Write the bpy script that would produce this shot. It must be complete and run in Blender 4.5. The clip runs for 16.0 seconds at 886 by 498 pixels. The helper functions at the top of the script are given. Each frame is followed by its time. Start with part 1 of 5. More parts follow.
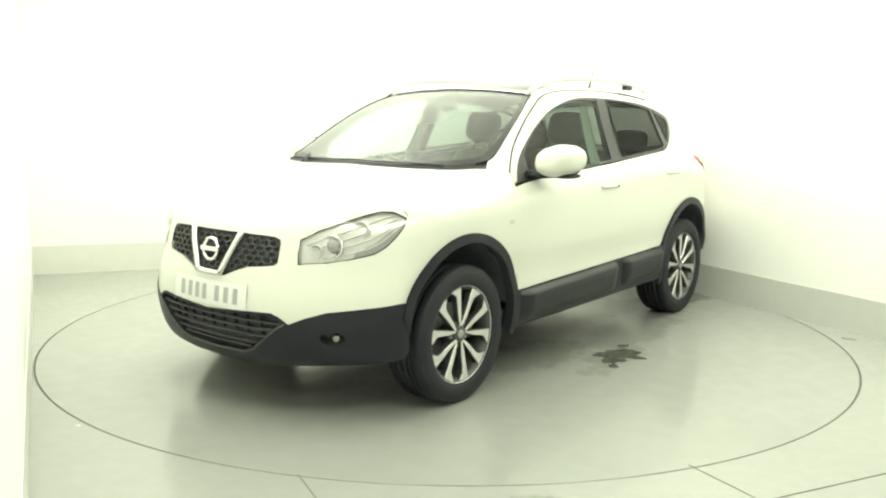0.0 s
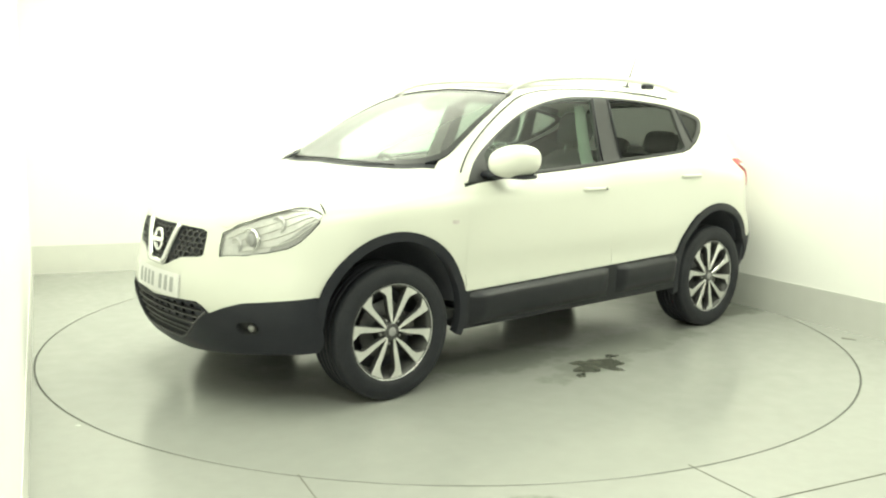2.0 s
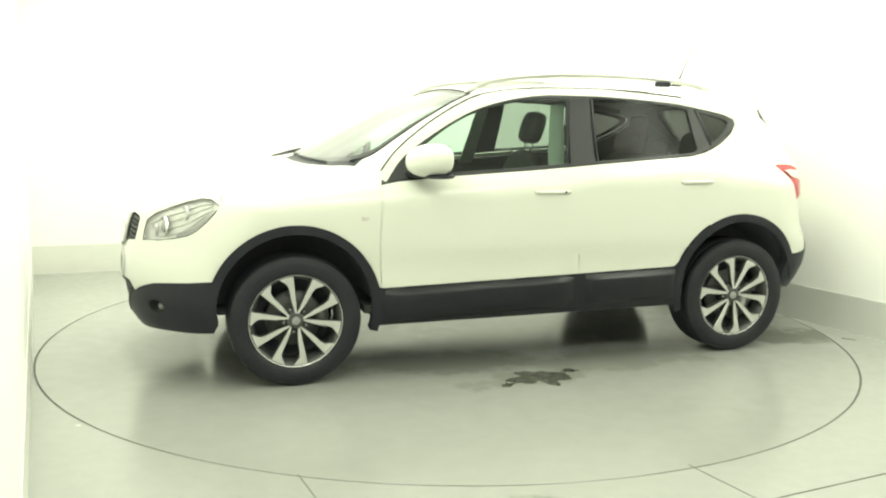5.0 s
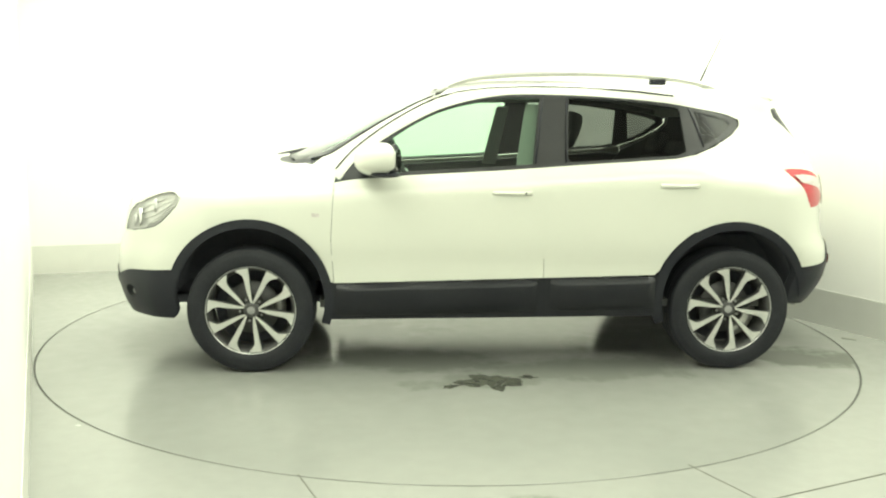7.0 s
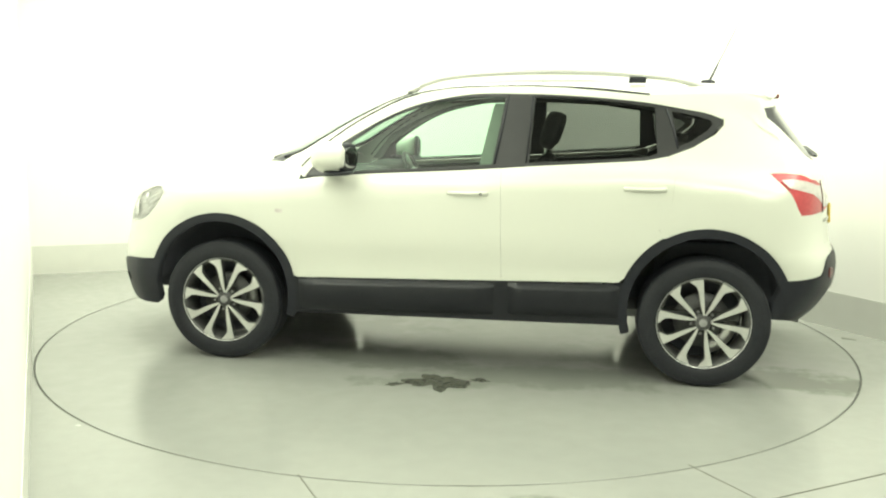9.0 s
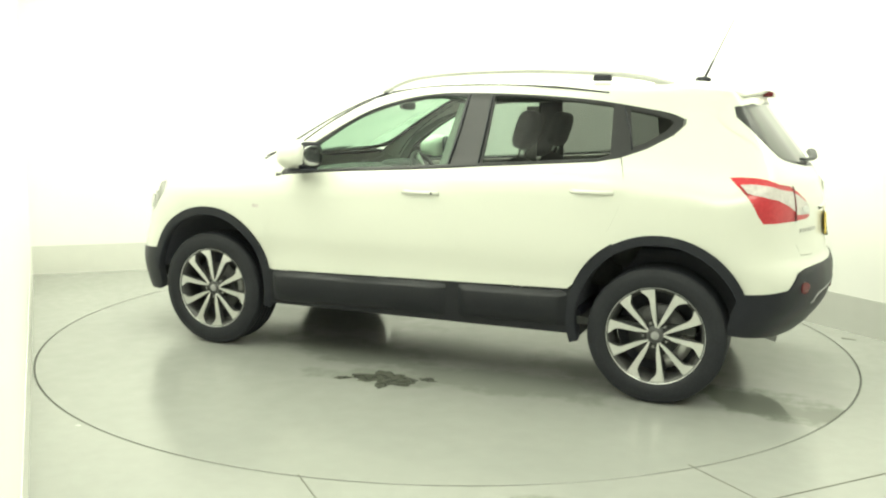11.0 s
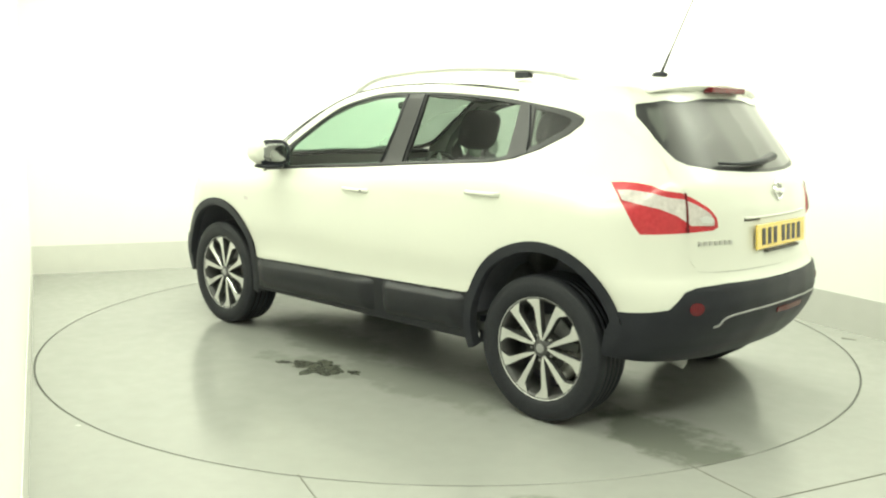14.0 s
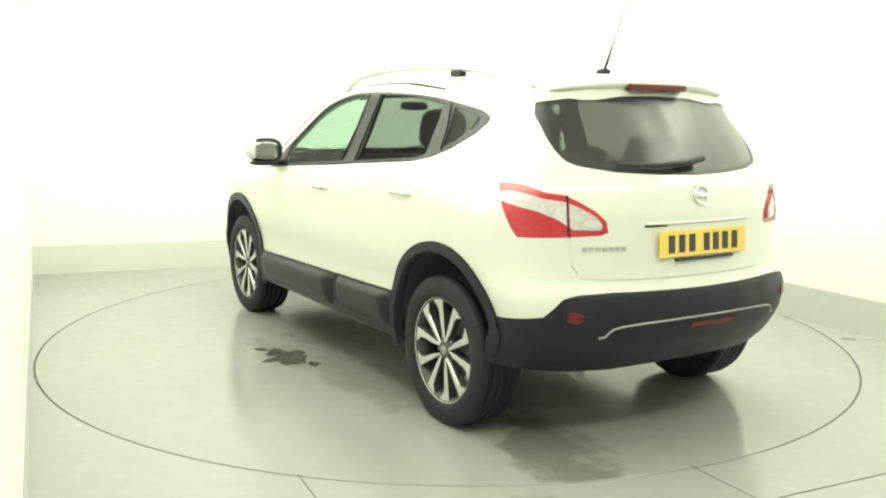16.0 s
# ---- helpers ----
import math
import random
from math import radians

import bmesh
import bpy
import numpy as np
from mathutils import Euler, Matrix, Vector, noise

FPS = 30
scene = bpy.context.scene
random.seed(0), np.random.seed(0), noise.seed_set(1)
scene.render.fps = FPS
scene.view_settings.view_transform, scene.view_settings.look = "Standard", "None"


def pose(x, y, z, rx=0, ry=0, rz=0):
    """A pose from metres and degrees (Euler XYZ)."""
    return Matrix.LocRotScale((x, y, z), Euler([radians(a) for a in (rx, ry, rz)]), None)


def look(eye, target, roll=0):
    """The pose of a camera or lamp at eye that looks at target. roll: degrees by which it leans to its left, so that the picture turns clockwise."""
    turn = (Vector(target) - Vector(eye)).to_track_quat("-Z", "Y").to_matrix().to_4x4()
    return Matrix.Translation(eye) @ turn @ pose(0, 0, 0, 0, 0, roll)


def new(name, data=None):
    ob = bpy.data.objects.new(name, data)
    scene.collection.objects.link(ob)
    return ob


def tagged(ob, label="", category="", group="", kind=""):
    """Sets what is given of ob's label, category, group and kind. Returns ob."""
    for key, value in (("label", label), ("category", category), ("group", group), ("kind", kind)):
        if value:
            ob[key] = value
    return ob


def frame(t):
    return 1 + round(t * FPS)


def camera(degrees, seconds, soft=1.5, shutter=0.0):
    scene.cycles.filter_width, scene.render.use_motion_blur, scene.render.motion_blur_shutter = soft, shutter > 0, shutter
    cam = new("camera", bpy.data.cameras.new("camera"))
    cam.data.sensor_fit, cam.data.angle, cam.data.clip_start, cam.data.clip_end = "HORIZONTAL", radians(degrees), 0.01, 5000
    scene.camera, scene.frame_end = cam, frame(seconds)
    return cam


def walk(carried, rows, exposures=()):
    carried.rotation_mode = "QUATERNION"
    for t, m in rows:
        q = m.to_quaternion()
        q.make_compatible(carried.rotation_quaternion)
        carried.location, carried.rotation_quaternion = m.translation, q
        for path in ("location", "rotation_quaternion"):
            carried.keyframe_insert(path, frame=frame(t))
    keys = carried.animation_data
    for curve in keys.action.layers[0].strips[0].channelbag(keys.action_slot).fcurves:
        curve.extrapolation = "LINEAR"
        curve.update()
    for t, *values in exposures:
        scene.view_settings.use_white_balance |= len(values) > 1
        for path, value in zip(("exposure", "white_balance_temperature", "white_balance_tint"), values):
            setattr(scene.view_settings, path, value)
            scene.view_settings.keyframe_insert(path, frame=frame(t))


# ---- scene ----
H = 1.389
PITCH = radians(-8.766)
cam = camera(54.09, 16.0, soft=2.15)
STAND = look((0, 0, H), (0, math.cos(PITCH), H + math.sin(PITCH)), 0.805)
EXPOSURE = 0.0
walk(cam, [(0, STAND), (16.0, STAND)], [(0, EXPOSURE), (16.0, EXPOSURE)])

# ---- light: unseen light boxes added under the ceiling of a closed white studio ----
world = bpy.data.worlds.new("studio_dark")
scene.world = world
world.use_nodes = True
world.node_tree.nodes["Background"].inputs[0].default_value = (0.9, 0.95, 0.85, 1)
world.node_tree.nodes["Background"].inputs[1].default_value = 0.02

LIGHT_COLOUR = (0.95, 1.0, 0.80)


def area_lamp(name, x, y, z, sx, sy, watts, turn=0.0, tilt=0.0):
    data = bpy.data.lights.new(name, "AREA")
    data.shape, data.size, data.size_y, data.energy = "RECTANGLE", sx, sy, watts
    data.color = LIGHT_COLOUR
    ob = new(name, data)
    ob.matrix_basis = pose(x, y, z, tilt, 0, turn)
    return ob


# room: lines of the walls on the floor
CORNER_LB = Vector((-3.48, 7.24))
CORNER_RB = Vector((0.963, 8.89))
LEFT_DIR = Vector((0.4216, -0.9068))
RIGHT_DIR = Vector((0.4715, -0.8819))
CORNER_LF = CORNER_LB + LEFT_DIR * 9.6
CORNER_RF = CORNER_RB + RIGHT_DIR * 9.6
CEILING_Z = 3.6
ROOM_TURN = 22.0
CENTRE = Vector((0.034, 5.588))
TABLE_R = 2.471

# ceiling light boxes: (x, y, width, length, turn, watts)
C22, S22 = math.cos(radians(ROOM_TURN)), math.sin(radians(ROOM_TURN))


def from_centre(across, along):
    return CENTRE.x + C22 * across - S22 * along, CENTRE.y + S22 * across + C22 * along


# (x, y, z, width, length, turn, lean, watts)
LIGHT_BOXES = [
    (*from_centre(-0.9, -0.3), 3.51, 0.8, 3.4, ROOM_TURN, 0, 33),
    (*from_centre(0.9, -0.3), 3.51, 0.8, 3.4, ROOM_TURN, 0, 34),
    # four hung strips, out of view, added to brighten walls, car and floor
    (*from_centre(-2.0, -0.9), 2.95, 0.35, 5.2, ROOM_TURN + 3, 22, 69),
    (*from_centre(1.95, -0.7), 2.95, 0.35, 5.2, ROOM_TURN + 5, -4, 88),
    (*from_centre(-0.15, 1.95), 2.95, 0.35, 3.4, ROOM_TURN + 90, -18, 59),
    (*from_centre(0.0, -4.2), 2.95, 0.35, 3.4, ROOM_TURN + 90, 30, 59),
]
for lx, ly, lz, lw, ll, lt, lean, watts in LIGHT_BOXES:
    lamp = area_lamp("unseen_lamp", lx, ly, lz, lw, ll, watts)
    lamp.matrix_basis = pose(lx, ly, lz, 0, 0, lt) @ pose(0, 0, 0, 0, -lean, 0)


# ---- materials ----
def principled(name, colour, rough=0.5, metal=0.0, coat=0.0, spec=0.5, grain=None, bump=0.0, scale=40.0, rough_var=0.0, coat_rough=0.05):
    m = bpy.data.materials.new(name)
    m.use_nodes = True
    nt = m.node_tree
    b = nt.nodes["Principled BSDF"]
    b.inputs["Base Color"].default_value = (*colour, 1)
    b.inputs["Roughness"].default_value = rough
    b.inputs["Metallic"].default_value = metal
    b.inputs["Coat Weight"].default_value = coat
    b.inputs["Coat Roughness"].default_value = coat_rough
    b.inputs["Specular IOR Level"].default_value = spec
    if grain or bump or rough_var:
        tc = nt.nodes.new("ShaderNodeTexCoord")
        fine = nt.nodes.new("ShaderNodeTexNoise")
        fine.inputs["Scale"].default_value = scale
        fine.inputs["Detail"].default_value = 5
        broad = nt.nodes.new("ShaderNodeTexNoise")
        broad.inputs["Scale"].default_value = scale / 14
        broad.inputs["Detail"].default_value = 3
        nt.links.new(tc.outputs["Object"], fine.inputs["Vector"])
        nt.links.new(tc.outputs["Object"], broad.inputs["Vector"])
        add = nt.nodes.new("ShaderNodeMath")
        add.operation = "ADD"
        nt.links.new(fine.outputs["Fac"], add.inputs[0])
        nt.links.new(broad.outputs["Fac"], add.inputs[1])
        if grain:
            ramp = nt.nodes.new("ShaderNodeMapRange")
            ramp.inputs["From Min"].default_value, ramp.inputs["From Max"].default_value = 0.65, 1.35
            nt.links.new(add.outputs[0], ramp.inputs["Value"])
            mix = nt.nodes.new("ShaderNodeMix")
            mix.data_type = "RGBA"
            mix.inputs["A"].default_value = (*colour, 1)
            mix.inputs["B"].default_value = (*grain, 1)
            nt.links.new(ramp.outputs[0], mix.inputs["Factor"])
            nt.links.new(mix.outputs["Result"], b.inputs["Base Color"])
        if rough_var:
            rr = nt.nodes.new("ShaderNodeMapRange")
            rr.inputs["From Min"].default_value, rr.inputs["From Max"].default_value = 0.6, 1.4
            rr.inputs["To Min"].default_value, rr.inputs["To Max"].default_value = rough - rough_var, rough + rough_var
            nt.links.new(add.outputs[0], rr.inputs["Value"])
            nt.links.new(rr.outputs[0], b.inputs["Roughness"])
        if bump:
            bp = nt.nodes.new("ShaderNodeBump")
            bp.inputs["Strength"].default_value = bump
            bp.inputs["Distance"].default_value = 0.002
            nt.links.new(fine.outputs["Fac"], bp.inputs["Height"])
            nt.links.new(bp.outputs[0], b.inputs["Normal"])
    return m


def pane_glass(name, tint, gloss=0.03, base=0.07, graze=0.65):
    """Thin glass: tinted see-through with a mirror coat by Fresnel."""
    m = bpy.data.materials.new(name)
    m.use_nodes = True
    nt = m.node_tree
    nt.nodes.remove(nt.nodes["Principled BSDF"])
    out = nt.nodes["Material Output"]
    tr = nt.nodes.new("ShaderNodeBsdfTransparent")
    tr.inputs[0].default_value = (*tint, 1)
    gl = nt.nodes.new("ShaderNodeBsdfGlossy")
    gl.inputs["Roughness"].default_value = gloss
    gl.inputs["Color"].default_value = (1, 1, 1, 1)
    lw = nt.nodes.new("ShaderNodeLayerWeight")
    lw.inputs["Blend"].default_value = 0.5
    pw = nt.nodes.new("ShaderNodeMath")
    pw.operation = "POWER"
    pw.inputs[1].default_value = 3.6
    nt.links.new(lw.outputs["Facing"], pw.inputs[0])
    fr = nt.nodes.new("ShaderNodeMath")
    fr.operation = "MULTIPLY_ADD"
    fr.inputs[1].default_value, fr.inputs[2].default_value = graze, base
    nt.links.new(pw.outputs[0], fr.inputs[0])
    mix = nt.nodes.new("ShaderNodeMixShader")
    nt.links.new(fr.outputs[0], mix.inputs[0])
    nt.links.new(tr.outputs[0], mix.inputs[1])
    nt.links.new(gl.outputs[0], mix.inputs[2])
    nt.links.new(mix.outputs[0], out.inputs[0])
    return m


M_WALL = principled("white_wall_fabric", (0.90, 0.90, 0.87), 0.8, grain=(0.92, 0.92, 0.89), scale=6)
M_SKIRT = principled("white_skirting_paint", (0.69, 0.69, 0.65), 0.5, grain=(0.74, 0.74, 0.69), scale=9)
# darker copy of the skirting paint: shade on the right-hand board, as colour
M_SKIRT_SHADE = principled("shaded_skirting_paint", (0.57, 0.575, 0.545), 0.4, grain=(0.60, 0.605, 0.575), scale=9)
M_CEIL = principled("white_ceiling_paint", (0.82, 0.82, 0.79), 0.8, grain=(0.86, 0.86, 0.83), scale=5)
M_FLOOR = principled("grey_green_floor_paint", (0.338, 0.345, 0.325), 0.22, grain=(0.366, 0.373, 0.352), bump=0.015, scale=14, rough_var=0.06)
M_DISC = principled("turntable_floor_paint", (0.318, 0.325, 0.307), 0.185, grain=(0.348, 0.355, 0.336), bump=0.015, scale=9, rough_var=0.07)
M_GAP = principled("dark_gap", (0.09, 0.095, 0.085), 0.8)
M_SEAM = principled("floor_seam_dirt", (0.16, 0.16, 0.14), 0.7)
M_SCUFF = principled("floor_scuff", (0.20, 0.205, 0.185), 0.5, grain=(0.30, 0.305, 0.275), scale=30)
M_STAIN = principled("wet_black_oil", (0.05, 0.055, 0.045), 0.25, grain=(0.13, 0.135, 0.11), scale=25)
M_DAMP = principled("damp_floor_paint", (0.225, 0.235, 0.21), 0.1, grain=(0.32, 0.335, 0.30), scale=10)
M_LIGHTBOX = principled("lamp_diffuser", (0.9, 0.9, 0.87), 0.6)
M_PAINT = principled("white_car_paint", (0.685, 0.695, 0.625), 0.34, coat=0.7, grain=(0.705, 0.715, 0.645), scale=3, coat_rough=0.2)
M_BLACK = principled("black_textured_plastic", (0.0085, 0.0097, 0.0158), 0.45, spec=0.38, grain=(0.0145, 0.016, 0.0235), bump=0.12, scale=160)
M_SILL = principled("dark_sill_plastic", (0.0055, 0.0062, 0.0105), 0.36, spec=0.4, grain=(0.011, 0.012, 0.017), bump=0.1, scale=120)
M_GLOSSBLACK = principled("gloss_black_trim", (0.018, 0.0185, 0.021), 0.36, grain=(0.024, 0.0245, 0.027), scale=20)
M_LINER = principled("dark_wheel_liner", (0.06, 0.063, 0.078), 0.8, grain=(0.08, 0.083, 0.1), scale=30)
M_TYRE = principled("tyre_rubber", (0.0115, 0.0125, 0.0172), 0.6, spec=0.35, grain=(0.021, 0.0225, 0.028), bump=0.15, scale=90)
M_ALLOY = principled("machined_alloy", (0.78, 0.78, 0.76), 0.28, metal=0.9, grain=(0.7, 0.7, 0.69), scale=50)
M_POCKET = principled("dark_alloy_pocket", (0.07, 0.07, 0.072), 0.45, metal=0.4, grain=(0.1, 0.1, 0.1), scale=40)
M_DISCMETAL = principled("brake_disc_steel", (0.36, 0.36, 0.35), 0.42, metal=0.8, grain=(0.24, 0.24, 0.235), scale=60)
M_ROTOR = principled("dull_brake_rotor", (0.10, 0.10, 0.105), 0.5, metal=0.6, grain=(0.15, 0.15, 0.15), scale=60)
M_CREASE = principled("grey_crease_trim", (0.28, 0.28, 0.28), 0.4, grain=(0.34, 0.34, 0.34), scale=60)
M_CHROME = principled("chrome", (0.86, 0.86, 0.85), 0.1, metal=1.0, grain=(0.8, 0.8, 0.79), scale=10)
M_SILVER = principled("satin_silver_rail", (0.62, 0.62, 0.60), 0.34, metal=0.8, grain=(0.57, 0.57, 0.55), scale=30)
M_DARKRED = principled("dark_red_lens", (0.15, 0.012, 0.018), 0.25, grain=(0.10, 0.008, 0.012), scale=40)
M_RED = principled("red_lamp_lens", (0.58, 0.035, 0.05), 0.25, coat=0.5, grain=(0.42, 0.01, 0.022), scale=55, coat_rough=0.3)
M_CLEAR = principled("clear_lamp_lens", (0.74, 0.70, 0.68), 0.25, coat=0.5, grain=(0.46, 0.42, 0.41), scale=48, coat_rough=0.3)
M_REFLECTOR = principled("lamp_reflector", (0.74, 0.74, 0.73), 0.3, metal=0.25, grain=(0.5, 0.5, 0.5), bump=0.3, scale=26)
M_YELLOW = principled("yellow_plate", (0.85, 0.62, 0.12), 0.15, coat=0.8, grain=(0.82, 0.58, 0.1), scale=30)
M_WHITEPLATE = principled("white_plate", (0.8, 0.8, 0.78), 0.35, grain=(0.75, 0.75, 0.73), scale=30)
M_INK = principled("black_characters", (0.05, 0.045, 0.035), 0.4)
M_GREYINK = principled("grey_characters", (0.40, 0.41, 0.40), 0.4)
M_SEAT = principled("dark_seat_cloth", (0.03, 0.032, 0.033), 0.8, grain=(0.05, 0.052, 0.052), bump=0.2, scale=60)
M_TRIM = principled("dark_cabin_trim", (0.045, 0.047, 0.046), 0.65, grain=(0.06, 0.062, 0.06), scale=30)
M_HEADLINER = principled("pale_headliner", (0.22, 0.225, 0.21), 0.85, grain=(0.26, 0.26, 0.245), scale=40)
M_MIRROR = principled("mirror_glass", (0.34, 0.35, 0.35), 0.05, metal=1.0)
M_GLASS = pane_glass("green_tinted_glass", (0.68, 0.83, 0.73), gloss=0.3, base=0.025, graze=0.18)
M_SCREEN = pane_glass("windscreen_glass", (0.56, 0.69, 0.61), gloss=0.45, base=0.1, graze=0.4)
M_PRIVACY = pane_glass("privacy_glass", (0.36, 0.38, 0.368), gloss=0.22, base=0.012, graze=0.08)
M_REARGLASS = pane_glass("rear_window_glass", (0.2, 0.21, 0.205), gloss=0.36, base=0.07)
M_QUARTER = pane_glass("dark_quarter_glass", (0.17, 0.178, 0.174), gloss=0.25, base=0.02, graze=0.12)
M_LENS = pane_glass("headlamp_lens", (0.98, 0.98, 0.97), base=0.05)
M_ROOFGLASS = pane_glass("dark_roof_glass", (0.08, 0.085, 0.085))


def floor_spots(mat, spots, colour):
    """Smoother and darker spots with ragged soft edges: (x, y, half length, half width, turn)."""
    nt = mat.node_tree
    b = nt.nodes["Principled BSDF"]
    tc = nt.nodes.new("ShaderNodeTexCoord")
    nz = nt.nodes.new("ShaderNodeTexNoise")
    nz.inputs["Scale"].default_value = 5.0
    nz.inputs["Detail"].default_value = 6
    nz.inputs["Roughness"].default_value = 0.62
    nt.links.new(tc.outputs["Object"], nz.inputs["Vector"])
    total = None
    for x, y, rx, ry, turn, depth in spots:
        mp = nt.nodes.new("ShaderNodeMapping")
        mp.vector_type = "TEXTURE"
        mp.inputs["Location"].default_value = (x, y, 0)
        mp.inputs["Rotation"].default_value = (0, 0, turn)
        mp.inputs["Scale"].default_value = (rx, ry, 1)
        nt.links.new(tc.outputs["Object"], mp.inputs["Vector"])
        ln = nt.nodes.new("ShaderNodeVectorMath")
        ln.operation = "LENGTH"
        nt.links.new(mp.outputs[0], ln.inputs[0])
        ad = nt.nodes.new("ShaderNodeMath")
        ad.operation = "MULTIPLY_ADD"
        ad.inputs[1].default_value = 2.2
        nt.links.new(nz.outputs["Fac"], ad.inputs[0])
        nt.links.new(ln.outputs["Value"], ad.inputs[2])
        mr = nt.nodes.new("ShaderNodeMapRange")
        mr.interpolation_type = "SMOOTHSTEP"
        mr.inputs["From Min"].default_value, mr.inputs["From Max"].default_value = 1.55, 2.15
        mr.inputs["To Min"].default_value, mr.inputs["To Max"].default_value = depth, 0.0
        nt.links.new(ad.outputs[0], mr.inputs["Value"])
        if total is None:
            total = mr.outputs[0]
        else:
            mx = nt.nodes.new("ShaderNodeMath")
            mx.operation = "MAXIMUM"
            nt.links.new(total, mx.inputs[0])
            nt.links.new(mr.outputs[0], mx.inputs[1])
            total = mx.outputs[0]
    mix = nt.nodes.new("ShaderNodeMix")
    mix.data_type = "RGBA"
    nt.links.new(b.inputs["Base Color"].links[0].from_socket, mix.inputs["A"])
    mix.inputs["B"].default_value = (*colour, 1)
    nt.links.new(total, mix.inputs["Factor"])
    nt.links.new(mix.outputs["Result"], b.inputs["Base Color"])
    rm = nt.nodes.new("ShaderNodeMix")
    nt.links.new(b.inputs["Roughness"].links[0].from_socket, rm.inputs["A"])
    rm.inputs["B"].default_value = 0.07
    nt.links.new(total, rm.inputs["Factor"])
    nt.links.new(rm.outputs["Result"], b.inputs["Roughness"])


# spots in the turntable's own space: damp under the car, a darker one behind it
floor_spots(M_DISC, [(-0.75, 0.95, 0.8, 0.26, 0.1, 0.5), (0.3, 0.75, 0.75, 0.3, -0.15, 0.55), (-2.02, 0.74, 0.55, 0.23, -0.25, 1.0), (-1.2, 0.35, 0.6, 0.4, 0.4, 0.4), (0.8, 0.1, 0.9, 0.4, 0.2, 0.35), (-0.1, 1.16, 0.45, 0.16, 0.1, 0.5)], (0.19, 0.2, 0.175))

# ---- mesh helpers ----
def mesh_ob(name, bm, mat, parent=None, label="", smooth=True):
    me = bpy.data.meshes.new(name)
    bm.normal_update()
    bm.to_mesh(me)
    bm.free()
    for p in me.polygons:
        p.use_smooth = smooth
    me.materials.append(mat)
    ob = new(name, me)
    if parent is not None:
        ob.parent = parent
    if label:
        tagged(ob, label=label)
    return ob


def part(name, bm, mat, parent, label="", smooth=True):
    return mesh_ob(name, bm, mat, parent, label, smooth)


def add_box(bm, x0, x1, y0, y1, z0, z1, m=None, bevel=0.0):
    t = bmesh.new()
    bmesh.ops.create_cube(t, size=1)
    for v in t.verts:
        v.co = Vector(((x0 + x1) / 2 + v.co.x * (x1 - x0), (y0 + y1) / 2 + v.co.y * (y1 - y0), (z0 + z1) / 2 + v.co.z * (z1 - z0)))
    if bevel:
        bmesh.ops.bevel(t, geom=t.edges[:], offset=bevel, segments=2, affect="EDGES", profile=0.6)
    merge(bm, t, m)


def merge(bm, t, m=None):
    me = bpy.data.meshes.new("tmp")
    if m is not None:
        bmesh.ops.transform(t, matrix=m, verts=t.verts)
    t.to_mesh(me)
    t.free()
    bm.from_mesh(me)
    bpy.data.meshes.remove(me)


def add_rev(bm, profile, axis_m=None, seg=48, arc=2 * math.pi, start=0.0):
    """Turns (radius, height) points about z."""
    t = bmesh.new()
    full = abs(arc - 2 * math.pi) < 1e-6
    n = seg if full else seg + 1
    rings = []
    for r, h in profile:
        rings.append([t.verts.new((r * math.cos(start + arc * i / seg), r * math.sin(start + arc * i / seg), h)) for i in range(n)])
    for a, b in zip(rings, rings[1:]):
        for i in range(seg):
            j = (i + 1) % n
            t.faces.new((a[i], a[j], b[j], b[i]))
    merge(bm, t, axis_m)


def add_tube(bm, pts, radius, seg=8, flat=1.0, cap=True):
    """A tube along points; radius may be a list; flat squeezes it across."""
    pts = [Vector(p) for p in pts]
    rad = radius if isinstance(radius, (list, tuple)) else [radius] * len(pts)
    rings = []
    up = Vector((0, 0, 1))
    for i, p in enumerate(pts):
        d = (pts[min(i + 1, len(pts) - 1)] - pts[max(i - 1, 0)]).normalized()
        ref = up if abs(d.dot(up)) < 0.95 else Vector((0, 1, 0))
        a = d.cross(ref).normalized()
        b = a.cross(d).normalized()
        rings.append([bm.verts.new(p + a * rad[i] * math.cos(2 * math.pi * k / seg) + b * rad[i] * flat * math.sin(2 * math.pi * k / seg)) for k in range(seg)])
    for a, b in zip(rings, rings[1:]):
        for k in range(seg):
            bm.faces.new((a[k], a[(k + 1) % seg], b[(k + 1) % seg], b[k]))
    if cap:
        bm.faces.new(rings[0][::-1])
        bm.faces.new(rings[-1])


def curve(pts, n=6):
    """Catmull-Rom through open points."""
    pts = [np.array(p, float) for p in pts]
    out = []
    for i in range(len(pts) - 1):
        p0, p1, p2, p3 = pts[max(i - 1, 0)], pts[i], pts[i + 1], pts[min(i + 2, len(pts) - 1)]
        for k in range(n):
            t = k / n
            out.append(0.5 * (2 * p1 + (p2 - p0) * t + (2 * p0 - 5 * p1 + 4 * p2 - p3) * t * t + (3 * p1 - p0 - 3 * p2 + p3) * t ** 3))
    out.append(pts[-1])
    return out


# ---- the studio room ----
def prism(bm, pts, z0, z1):
    lo = [bm.verts.new((p[0], p[1], z0)) for p in pts]
    hi = [bm.verts.new((p[0], p[1], z1)) for p in pts]
    n = len(pts)
    bm.faces.new(lo[::-1])
    bm.faces.new(hi)
    for i in range(n):
        bm.faces.new((lo[i], lo[(i + 1) % n], hi[(i + 1) % n], hi[i]))


